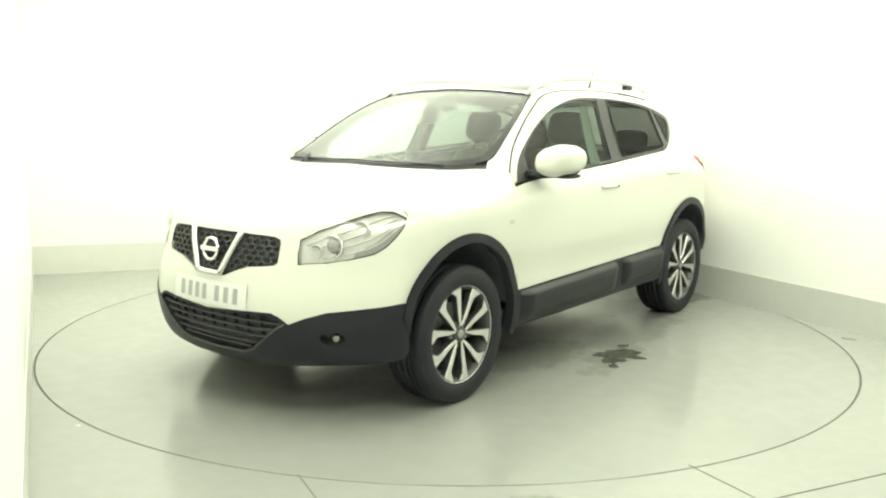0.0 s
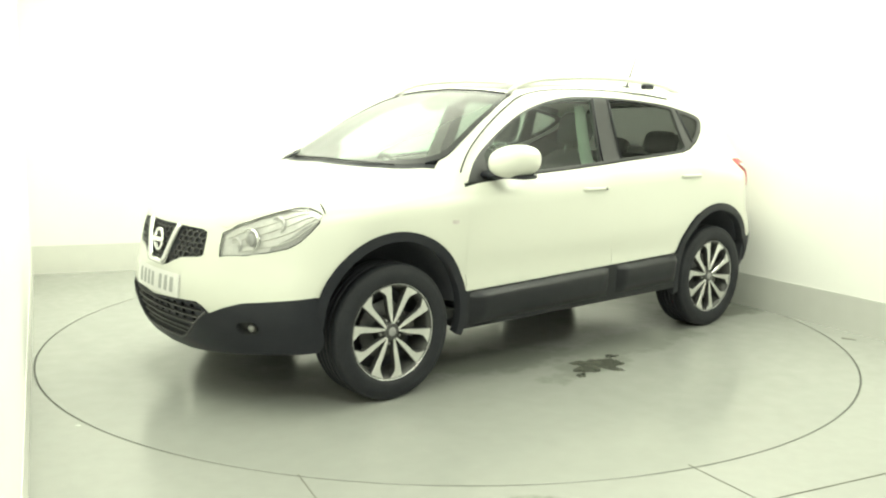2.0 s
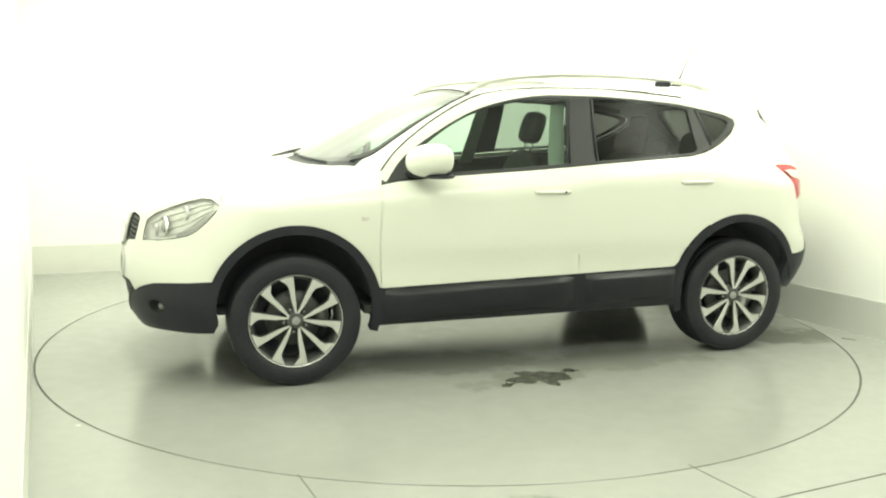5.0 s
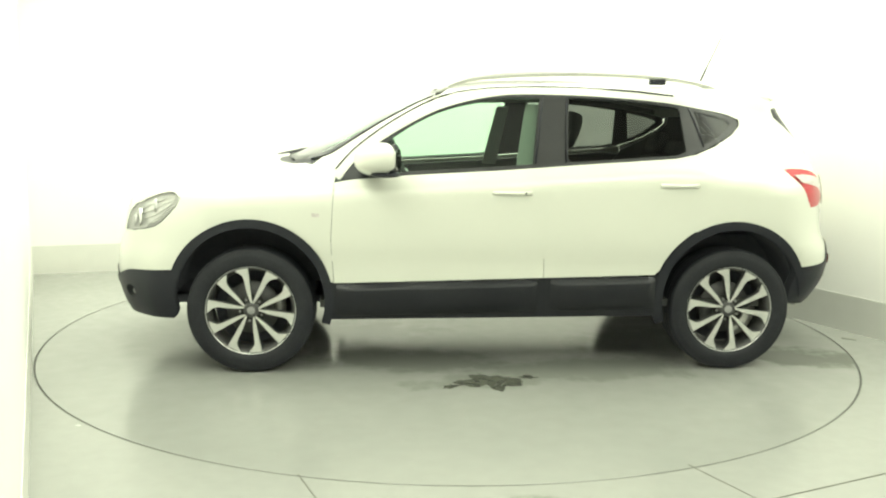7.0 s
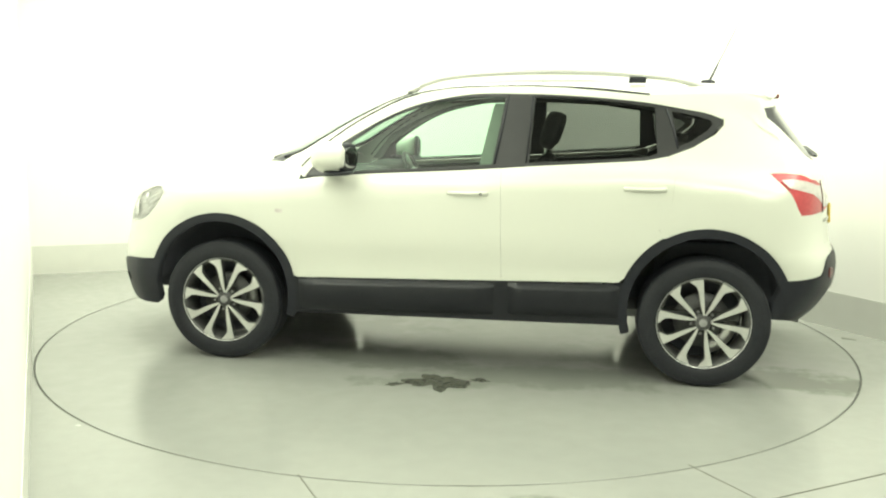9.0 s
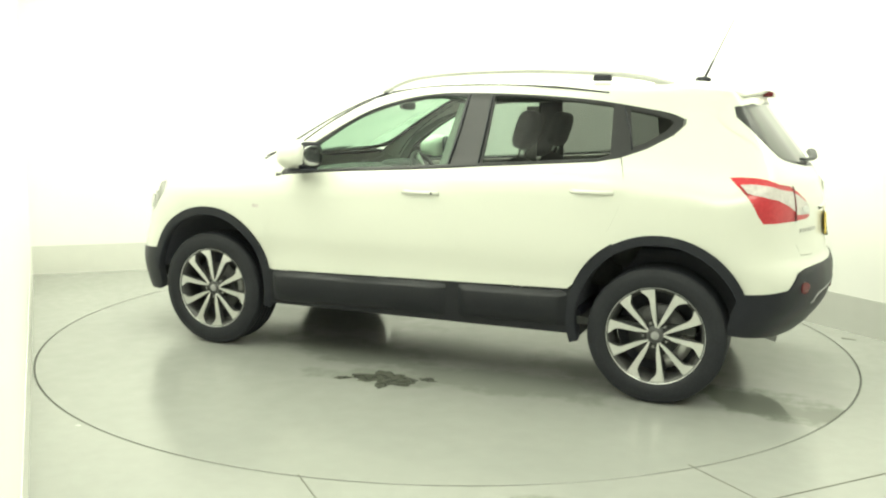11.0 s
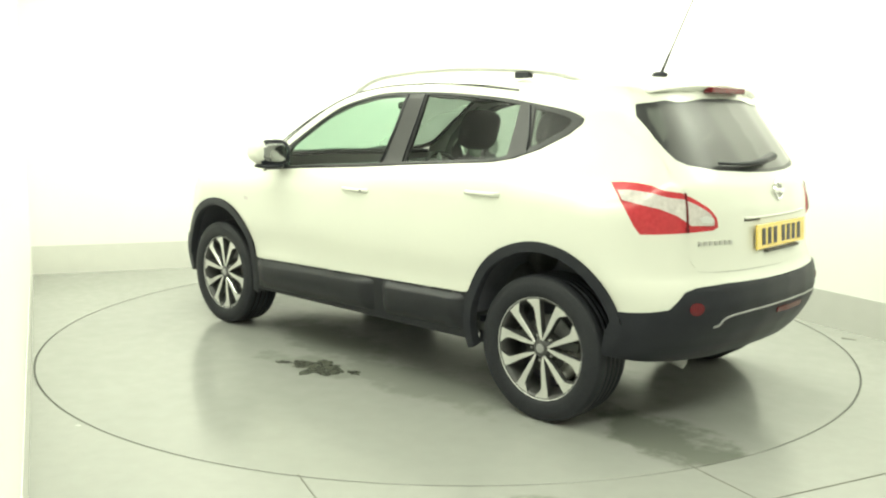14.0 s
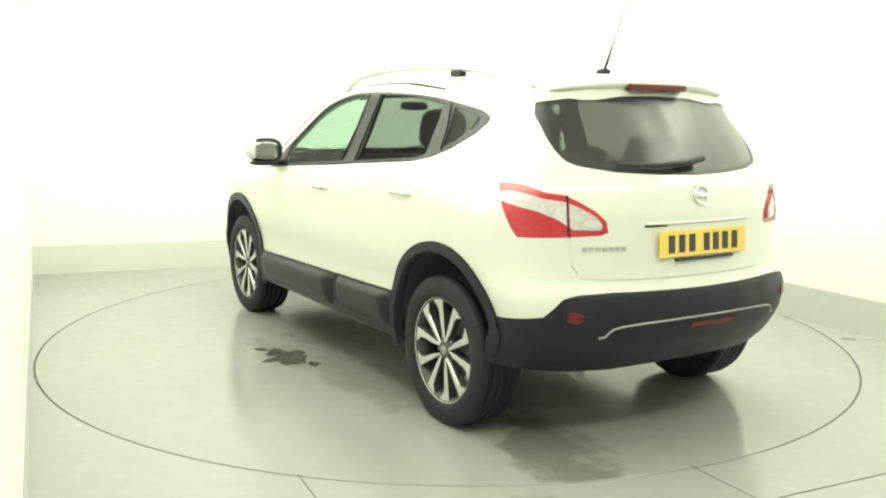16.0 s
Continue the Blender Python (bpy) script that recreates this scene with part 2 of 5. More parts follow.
def wall(name, a, b, z0, z1, thick, mat, label, inset=0.0):
    d = (b - a).normalized()
    inward = Vector((-d.y, d.x))
    mid = (CORNER_LB + CORNER_RF) / 2
    if inward.dot(mid - a) < 0:
        inward = -inward
    bm = bmesh.new()
    prism(bm, [a + inward * inset, b + inward * inset, b - inward * thick, a - inward * thick], z0, z1)
    bmesh.ops.recalc_face_normals(bm, faces=bm.faces[:])
    return tagged(mesh_ob(name, bm, mat, smooth=False), label=label, category="wall", kind="structure")


def room():
    lab = "plain white brightly lit studio wall above a skirting"
    wall("wall_left", CORNER_LB, CORNER_LF, 0.245, CEILING_Z, 0.12, M_WALL, lab)
    wall("wall_back", CORNER_LB, CORNER_RB, 0.245, CEILING_Z, 0.12, M_WALL, lab)
    wall("wall_right", CORNER_RB, CORNER_RF, 0.245, CEILING_Z, 0.12, M_WALL, lab)
    wall("wall_front", CORNER_LF, CORNER_RF, 0.0, CEILING_Z, 0.12, M_WALL, "plain white studio wall behind the viewer")
    sk = "pale grey painted skirting board along the wall"
    wall("baseboard_left", CORNER_LB, CORNER_LF, 0.0, 0.245, 0.1, M_SKIRT, sk, 0.004)
    wall("baseboard_back", CORNER_LB, CORNER_RB, 0.0, 0.245, 0.1, M_SKIRT, sk, 0.004)
    wall("baseboard_right", CORNER_RB, CORNER_RF, 0.0, 0.245, 0.1, M_SKIRT_SHADE, "skirting board along the wall with its shade put into a darker grey", 0.004)
    bm = bmesh.new()
    prism(bm, [CORNER_LB + Vector((-0.2, 0.2)), CORNER_LF + Vector((-0.2, -0.2)), CORNER_RF + Vector((0.2, -0.2)), CORNER_RB + Vector((0.2, 0.2))], CEILING_Z, CEILING_Z + 0.1)
    bmesh.ops.recalc_face_normals(bm, faces=bm.faces[:])
    tagged(mesh_ob("ceiling", bm, M_CEIL, smooth=False), label="white painted studio ceiling", category="ceiling", kind="structure")
    # floor with a round pit for the turntable
    bm = bmesh.new()
    ring = [bm.verts.new((CENTRE.x + (TABLE_R + 0.006) * math.cos(2 * math.pi * i / 160), CENTRE.y + (TABLE_R + 0.006) * math.sin(2 * math.pi * i / 160), 0)) for i in range(160)]
    low = [bm.verts.new((v.co.x, v.co.y, -0.06)) for v in ring]
    corners = [CORNER_LB, CORNER_LF, CORNER_RF, CORNER_RB]

    def reach(a):
        """The way from the turntable's middle to just under the walls."""
        d, best = Vector((math.cos(a), math.sin(a))), 20.0
        for p, q in zip(corners, corners[1:] + corners[:1]):
            e = q - p
            den = d.x * e.y - d.y * e.x
            w = p - CENTRE
            t = (w.x * e.y - w.y * e.x) / den if abs(den) > 1e-6 else -1
            if t > 0:
                best = min(best, t)
        return max(best + 0.05, TABLE_R + 0.02)

    far = [bm.verts.new((CENTRE.x + reach(2 * math.pi * i / 160) * math.cos(2 * math.pi * i / 160), CENTRE.y + reach(2 * math.pi * i / 160) * math.sin(2 * math.pi * i / 160), 0)) for i in range(160)]
    for i in range(160):
        j = (i + 1) % 160
        bm.faces.new((ring[i], far[i], far[j], ring[j]))
        bm.faces.new((ring[i], ring[j], low[j], low[i]))
    bm.faces.new(low)
    floor = tagged(mesh_ob("floor", bm, M_FLOOR, smooth=False), label="glossy pale grey-green painted studio floor", category="floor", kind="structure")

    def strip(name, pts, width, z, mat, label=""):
        bm = bmesh.new()
        for (a, b) in zip(pts, pts[1:]):
            a, b = Vector(a), Vector(b)
            d = (b - a).normalized()
            nn = Vector((-d.y, d.x)) * width / 2
            prism(bm, [a - nn, b - nn, b + nn, a + nn], z - 0.003, z)
        bmesh.ops.recalc_face_normals(bm, faces=bm.faces[:])
        return part(name, bm, mat, floor, label, smooth=False)

    strip("floor_seam", [(-0.55, 3.2), (-0.45, 2.99), (-0.1, 2.25)], 0.005, 0.002, M_SEAM)
    strip("floor_seam", [(1.01, 3.35), (1.17, 3.05), (1.5, 2.4)], 0.004, 0.002, M_SEAM)
    strip("floor_seam", [(0.7, 2.79), (1.26, 3.05), (1.78, 3.29), (2.8, 3.76)], 0.005, 0.0025, M_SEAM)
    strip("floor_scratch", [(2.59, 5.47), (2.66, 5.42)], 0.03, 0.002, M_SEAM)

    def blob(name, x, y, rx, ry, mat, seed, turn=0.0):
        rnd = random.Random(seed)
        ph = [rnd.uniform(0, 6.28) for _ in range(5)]
        bm = bmesh.new()
        pts = []
        for i in range(48):
            a = 2 * math.pi * i / 48
            r = 1 + sum(0.22 / (k + 1) * math.sin((k + 2) * a + ph[k]) for k in range(5))
            px, py = rx * r * math.cos(a), ry * r * math.sin(a)
            pts.append((x + px * math.cos(turn) - py * math.sin(turn), y + px * math.sin(turn) + py * math.cos(turn)))
        prism(bm, pts, 0.0005, 0.002)
        bmesh.ops.recalc_face_normals(bm, faces=bm.faces[:])
        return part(name, bm, mat, floor, smooth=False)

    blob("floor_smudge", 0.36, 3.02, 0.075, 0.03, M_SCUFF, 3)
    return floor


room()


def ceiling_lights():
    for lx, ly, lz, lw, ll, lt, lean, watts in LIGHT_BOXES:
        root = new("unseen_light_box")
        bm = bmesh.new()
        add_box(bm, -lw / 2 - 0.05, lw / 2 + 0.05, -ll / 2 - 0.05, ll / 2 + 0.05, 0.02, 0.09, bevel=0.006)
        part("housing", bm, M_CEIL, root)
        if lean:
            for end in (-ll / 2 + 0.3, ll / 2 - 0.3):
                bm = bmesh.new()
                tilt = pose(0, 0, 0, 0, lean, 0)
                add_tube(bm, [Vector((0, end, 0.08)), tilt @ Vector((0, end, CEILING_Z - lz))], 0.008, 6)
                part("hanger", bm, M_CEIL, root)
        root.matrix_basis = pose(lx, ly, lz, 0, 0, lt) @ pose(0, 0, 0, 0, -lean, 0)
        tagged(root, "unseen flat white rectangular light box added under the studio ceiling", "ceiling light", "studio ceiling lights")


ceiling_lights()


# ---- turntable ----
def turntable():
    root = new("turntable")
    bm = bmesh.new()
    add_rev(bm, [(0.0001, 0.0), (1.0, 0.0), (2.0, 0.0), (TABLE_R - 0.006, 0.0), (TABLE_R - 0.004, -0.002), (TABLE_R - 0.004, -0.04), (0.0001, -0.04)], seg=160)
    bmesh.ops.recalc_face_normals(bm, faces=bm.faces[:])
    part("disc", bm, M_DISC, root, "glossy grey-green round turntable plate", smooth=False)
    bm = bmesh.new()
    add_rev(bm, [(TABLE_R - 0.0035, -0.004), (TABLE_R + 0.005, -0.004), (TABLE_R + 0.005, -0.03), (TABLE_R - 0.0035, -0.03), (TABLE_R - 0.0035, -0.004)], seg=160)
    bmesh.ops.recalc_face_normals(bm, faces=bm.faces[:])
    part("rim_gap", bm, M_GAP, root, "thin black gap round the turntable", smooth=False)
    return root


TURNTABLE = tagged(turntable(), "large round floor turntable carrying a white car", "turntable")


# ---- car body shape: half width, nose, tail and crown curves ----
def table(xs, ys, smooth=0.04):
    """A smoothed lookup curve."""
    xs, ys = np.array(xs, float), np.array(ys, float)
    g = np.linspace(xs[0] - 0.6, xs[-1] + 0.6, 900)
    v = np.interp(g, xs, ys)
    lo, hi = g < xs[0], g > xs[-1]
    v[lo] = ys[0] + (g[lo] - xs[0]) * (ys[1] - ys[0]) / (xs[1] - xs[0])
    v[hi] = ys[-1] + (g[hi] - xs[-1]) * (ys[-1] - ys[-2]) / (xs[-1] - xs[-2])
    h = g[1] - g[0]
    n = max(1, int(3 * smooth / h))
    ker = np.exp(-0.5 * (np.arange(-n, n + 1) * h / smooth) ** 2)
    v = np.convolve(np.pad(v, n, mode="edge"), ker / ker.sum(), mode="valid")
    return lambda q: np.interp(q, g, v)


BELT = table([-2.2, -1.6, -1.4, -1.0, -0.4, 0.0, 0.8, 1.2, 2.2], [1.02, 1.09, 1.135, 1.172, 1.14, 1.11, 1.06, 1.04, 1.0], 0.1)
LOWER = table([0.15, 0.3, 0.4, 0.5, 0.58, 0.64, 0.70, 0.8, 0.95], [0.80, 0.85, 0.862, 0.866, 0.864, 0.872, 0.881, 0.886, 0.89], 0.016)
SHOULDER = table([-0.3, -0.12, -0.06, 0.0, 0.05, 0.2, 0.4, 0.46, 0.6], [0.0, -0.002, -0.018, -0.066, -0.094, -0.157, -0.232, -0.26, -0.335], 0.018)
PLAN = table([-2.3, -1.9, -1.7, -1.4, -1.0, -0.5, 0.5, 1.0, 1.4, 1.7, 2.0, 2.3], [-0.13, -0.06, -0.032, -0.012, -0.003, 0, 0, 0, -0.008, -0.028, -0.06, -0.1], 0.1)
PLAN_UP = table([-2.0, -1.6, -1.4, -1.0, -0.5, 0.2, 0.8, 1.2], [-0.14, -0.095, -0.07, -0.025, 0, 0, -0.025, -0.05], 0.1)
NOSE = table([0.15, 0.2, 0.3, 0.4, 0.5, 0.6, 0.7, 0.8, 0.88, 0.95, 1.05], [1.945, 2.045, 2.127, 2.16, 2.175, 2.166, 2.143, 2.12, 2.092, 2.04, 1.895], 0.02)
NOSE_PLAN = table([0, 0.2, 0.3, 0.4, 0.5, 0.6, 0.7, 0.777, 0.84, 0.95], [0, 0.012, 0.027, 0.053, 0.095, 0.16, 0.252, 0.34, 0.44, 0.74], 0.03)
TAIL = table([0.25, 0.33, 0.4, 0.5, 0.6, 0.68, 0.72, 0.76, 0.85, 1.0, 1.1, 1.15, 1.3, 1.45, 1.52, 1.6], [1.83, 1.945, 2.02, 2.08, 2.10, 2.09, 2.065, 2.055, 2.043, 2.03, 2.003, 1.97, 1.86, 1.745, 1.70, 1.62], 0.012)
TAIL_PLAN = table([0, 0.2, 0.4, 0.5, 0.6, 0.7, 0.76, 0.84, 0.9, 1.0], [0, 0.008, 0.045, 0.08, 0.125, 0.185, 0.235, 0.345, 0.48, 0.80], 0.03)
TOP = table([-2.1, -1.72, -1.6, -1.38, -0.9, -0.4, 0.0, 0.25, 0.4, 0.6, 0.8, 1.0, 1.12, 1.2, 1.5, 1.8, 2.0, 2.1, 2.25],
            [1.47, 1.56, 1.575, 1.595, 1.605, 1.605, 1.59, 1.558, 1.515, 1.435, 1.335, 1.225, 1.155, 1.128, 1.092, 1.045, 0.985, 0.925, 0.8], 0.035)
CROWN_ROOF = table([0, 0.3, 0.5, 0.6, 0.7, 0.9], [0, 0.01, 0.03, 0.05, 0.1, 0.25], 0.03)
CROWN_HOOD = table([0, 0.3, 0.5, 0.7, 0.8, 0.95], [0, 0.012, 0.03, 0.062, 0.09, 0.16], 0.03)


def smax(a, b, k):
    h = np.clip(0.5 + 0.5 * (a - b) / k, 0, 1)
    return b + (a - b) * h + k * h * (1 - h)


def body_field(P):
    """Negative inside the car body."""
    x, y, z = P[:, 0], np.abs(P[:, 1]), P[:, 2]
    t = z - BELT(x)
    up = np.clip((t + 0.1) / 0.4, 0, 1)
    w = LOWER(np.minimum(z, 1.0)) + SHOULDER(t) + PLAN(x) * (1 - up) + (PLAN(x) * 0.4 + PLAN_UP(x)) * up
    f_side = (y - w) * 0.93
    f_nose = (x - NOSE(z) + NOSE_PLAN(y) * np.interp(z, [0.45, 0.7], [0.88, 1.0])) * 0.85
    f_tail = (-x - TAIL(z) + TAIL_PLAN(y) * np.interp(z, [0.6, 0.8], [0.92, 1.0])) * 0.85
    mix = np.clip((x - 0.85) / 0.4, 0, 1)
    mix = mix * mix * (3 - 2 * mix)
    f_top = (z - TOP(x) + CROWN_ROOF(y) * (1 - mix) + CROWN_HOOD(y) * mix) * 0.9
    f = smax(f_side, f_nose, 0.05)
    f = smax(f, f_tail, 0.05)
    return smax(f, f_top, 0.035)


def field_normal(P):
    e = 0.004
    g = np.stack([body_field(P + d) - body_field(P - d) for d in np.eye(3) * e], 1)
    return g / np.maximum(np.linalg.norm(g, axis=1, keepdims=True), 1e-9)


RING = 1.2


def on_body(dom, U):
    """Points of the body surface for flat coordinates: side (x, z), top (x, y), front and rear (turn, z)."""
    U = np.array(U, float).reshape(-1, 2)
    n = len(U)
    zero = np.zeros(n)
    if dom == "side":
        o, d = np.stack([U[:, 0], zero, U[:, 1]], 1), np.tile([0.0, 1, 0], (n, 1))
    elif dom == "top":
        o, d = np.stack([U[:, 0], U[:, 1], zero + 0.6], 1), np.tile([0.0, 0, 1], (n, 1))
    else:
        s = 1 if dom == "front" else -1
        a = U[:, 0] / 0.9
        o, d = np.stack([zero + s * RING, zero, U[:, 1]], 1), np.stack([s * np.cos(a), np.sin(a), zero], 1)
    lo, hi = zero.copy(), zero + 1.6
    for _ in range(34):
        mid = (lo + hi) / 2
        ins = body_field(o + d * mid[:, None]) < 0
        lo, hi = np.where(ins, mid, lo), np.where(ins, hi, mid)
    return o + d * lo[:, None]


def flat(dom, P):
    """The flat coordinates of points in space."""
    P = np.array(P, float).reshape(-1, 3)
    if dom == "side":
        return P[:, [0, 2]]
    if dom == "top":
        return P[:, :2]
    s = 1 if dom == "front" else -1
    return np.stack([0.9 * np.arctan2(P[:, 1], s * P[:, 0] - RING), P[:, 2]], 1)


def face_on(dom, yz):
    """Flat ring coordinates from points (y, z) seen from straight ahead or behind."""
    yz = np.array(yz, float)
    s = 1 if dom == "front" else -1
    n = len(yz)
    lo, hi = np.full(n, 1.0), np.full(n, 2.6)
    for _ in range(34):
        mid = (lo + hi) / 2
        ins = body_field(np.stack([s * mid, yz[:, 0], yz[:, 1]], 1)) < 0
        lo, hi = np.where(ins, mid, lo), np.where(ins, hi, mid)
    return flat(dom, np.stack([s * lo, yz[:, 0], yz[:, 1]], 1))


# ---- panels of the car ----
def inside(poly, q):
    """Which of the points q lie in the polygon."""
    x, y = q[:, 0], q[:, 1]
    res = np.zeros(len(q), bool)
    n = len(poly)
    for i in range(n):
        (x1, y1), (x2, y2) = poly[i], poly[(i + 1) % n]
        if y1 != y2:
            hit = ((y1 > y) != (y2 > y)) & (x < (x2 - x1) * (y - y1) / (y2 - y1) + x1)
            res ^= hit
    return res


def dense(poly, step):
    out = []
    n = len(poly)
    for i in range(n):
        a, b = np.array(poly[i], float), np.array(poly[(i + 1) % n], float)
        d = np.linalg.norm(b - a)
        if d < 1e-4:
            continue
        k = max(1, int(math.ceil(d / step)))
        out += [a + (b - a) * j / k for j in range(k)]
    keep = [out[0]]
    for p in out[1:]:
        if np.linalg.norm(p - keep[-1]) > 0.002:
            keep.append(p)
    if np.linalg.norm(keep[-1] - keep[0]) < 0.002:
        keep.pop()
    return np.array(keep)


def edge_gap(P, loops):
    best = np.full(len(P), 9.0)
    for lp in loops:
        for a, b in zip(lp, np.roll(lp, -1, 0)):
            d = b - a
            t = np.clip(((P - a) @ d) / max(d @ d, 1e-12), 0, 1)
            best = np.minimum(best, np.linalg.norm(P - a - t[:, None] * d, axis=1))
    return best


def shell(dom, outline, holes=(), lift=0.0, thick=0.012, step=0.05, swell=0.0):
    """Mesh arrays of a body panel: its outline and holes in flat coordinates, laid on the body, lifted, with folded edges."""
    from mathutils.geometry import delaunay_2d_cdt
    loops = [dense(outline, step * 0.6)] + [dense(h, step * 0.6) for h in holes]
    lo, hi = loops[0].min(0), loops[0].max(0)
    gx = np.arange(lo[0], hi[0], step)
    gz = np.arange(lo[1], hi[1], step * 0.866)
    grid = np.array([(a + (step / 2 if j % 2 else 0), b) for j, b in enumerate(gz) for a in gx])
    ok = inside(loops[0], grid)
    for h in loops[1:]:
        ok &= ~inside(h, grid)
    grid = grid[ok]
    grid = grid[edge_gap(grid, loops) > step * 0.35] if len(grid) else grid.reshape(0, 2)
    pts, edges, k = [], [], 0
    for lp in loops:
        pts += [Vector(p) for p in lp]
        edges += [(k + i, k + (i + 1) % len(lp)) for i in range(len(lp))]
        k += len(lp)
    pts += [Vector(p) for p in grid]
    vs, es, fs, *_ = delaunay_2d_cdt(pts, edges, [], 0, 1e-5)
    U = np.array([(v.x, v.y) for v in vs])
    F = np.array([tuple(f) for f in fs])
    cen = U[F].mean(1)
    ok = inside(loops[0], cen)
    for h in loops[1:]:
        ok &= ~inside(h, cen)
    F = F[ok]
    P = on_body(dom, U)
    N = field_normal(P)
    rise = np.full(len(U), lift)
    if swell:
        rise = rise + swell * np.clip(edge_gap(U, loops) / 0.03, 0, 1) ** 0.5
    P = P + N * rise[:, None]
    fn = np.cross(P[F[:, 1]] - P[F[:, 0]], P[F[:, 2]] - P[F[:, 0]])
    flip = (fn * N[F].mean(1)).sum(1) < 0
    F[flip] = F[flip][:, ::-1]
    count = {}
    for f in F:
        for a, b in ((f[0], f[1]), (f[1], f[2]), (f[2], f[0])):
            count[(a, b)] = count.get((a, b), 0) + 1
    rim = [(a, b) for (a, b) in count if (b, a) not in count]
    faces = [tuple(int(i) for i in f) for f in F]
    n0 = len(P)
    idx = {v: n0 + i for i, v in enumerate(sorted({v for e in rim for v in e}))}
    if idx:
        keys = list(idx)
        P = np.vstack([P, P[keys] - N[keys] * thick])
        N = np.vstack([N, N[keys]])
        faces += [(int(b), int(a), idx[a], idx[b]) for a, b in rim]
    return P, N, faces


def put_shell(name, data, mat, parent, label="", mirror=False):
    P, N, faces = data
    if mirror:
        P, N, faces = P * [1, -1, 1], N * [1, -1, 1], [f[::-1] for f in faces]
    me = bpy.data.meshes.new(name)
    me.from_pydata(P.tolist(), [], faces)
    for p in me.polygons:
        p.use_smooth = True
    me.normals_split_custom_set_from_vertices(N.tolist())
    me.materials.append(mat)
    ob = new(name, me)
    ob.parent = parent
    if label:
        tagged(ob, label=label)
    return ob


def pair(name, dom, outline, mat, parent, holes=(), label="", **kw):
    data = shell(dom, outline, holes, **kw)
    p1, p2 = parent if isinstance(parent, tuple) else (parent, parent)
    return put_shell(name, data, mat, p1, label), put_shell(name, data, mat, p2, label, True)


def whole(name, dom, outline, mat, parent, holes=(), label="", **kw):
    return put_shell(name, shell(dom, outline, holes, **kw), mat, parent, label)


def both(half):
    """A closed outline from its y >= 0 half, which runs from the middle line to the middle line."""
    half = [np.array(p, float) for p in half]
    return half + [p * [-1, 1] for p in half[::-1] if abs(p[0]) > 1e-6]


def both_top(half):
    half = [np.array(p, float) for p in half]
    return half + [p * [1, -1] for p in half[::-1] if abs(p[1]) > 1e-6]


WB, WR = 1.315, 0.345
ARCH_Z = 0.397


def arc(cx, cz, r, a0, a1, n=24):
    return [(cx + r * math.cos(radians(a0 + (a1 - a0) * i / n)), cz + r * math.sin(radians(a0 + (a1 - a0) * i / n))) for i in range(n + 1)]


def sside(pts, n=6):
    return [tuple(p) for p in curve(pts, n)]


def lin(pts, step=0.015):
    """The same open line with points set close together."""
    pts = [np.array(p, float) for p in pts]
    out = []
    for a, b in zip(pts, pts[1:]):
        k = max(1, int(np.linalg.norm(b - a) / step))
        out += [a + (b - a) * j / k for j in range(k)]
    return [tuple(p) for p in out + [pts[-1]]]


def ring(dom, pts3, n=5):
    return curve(flat(dom, pts3), n)


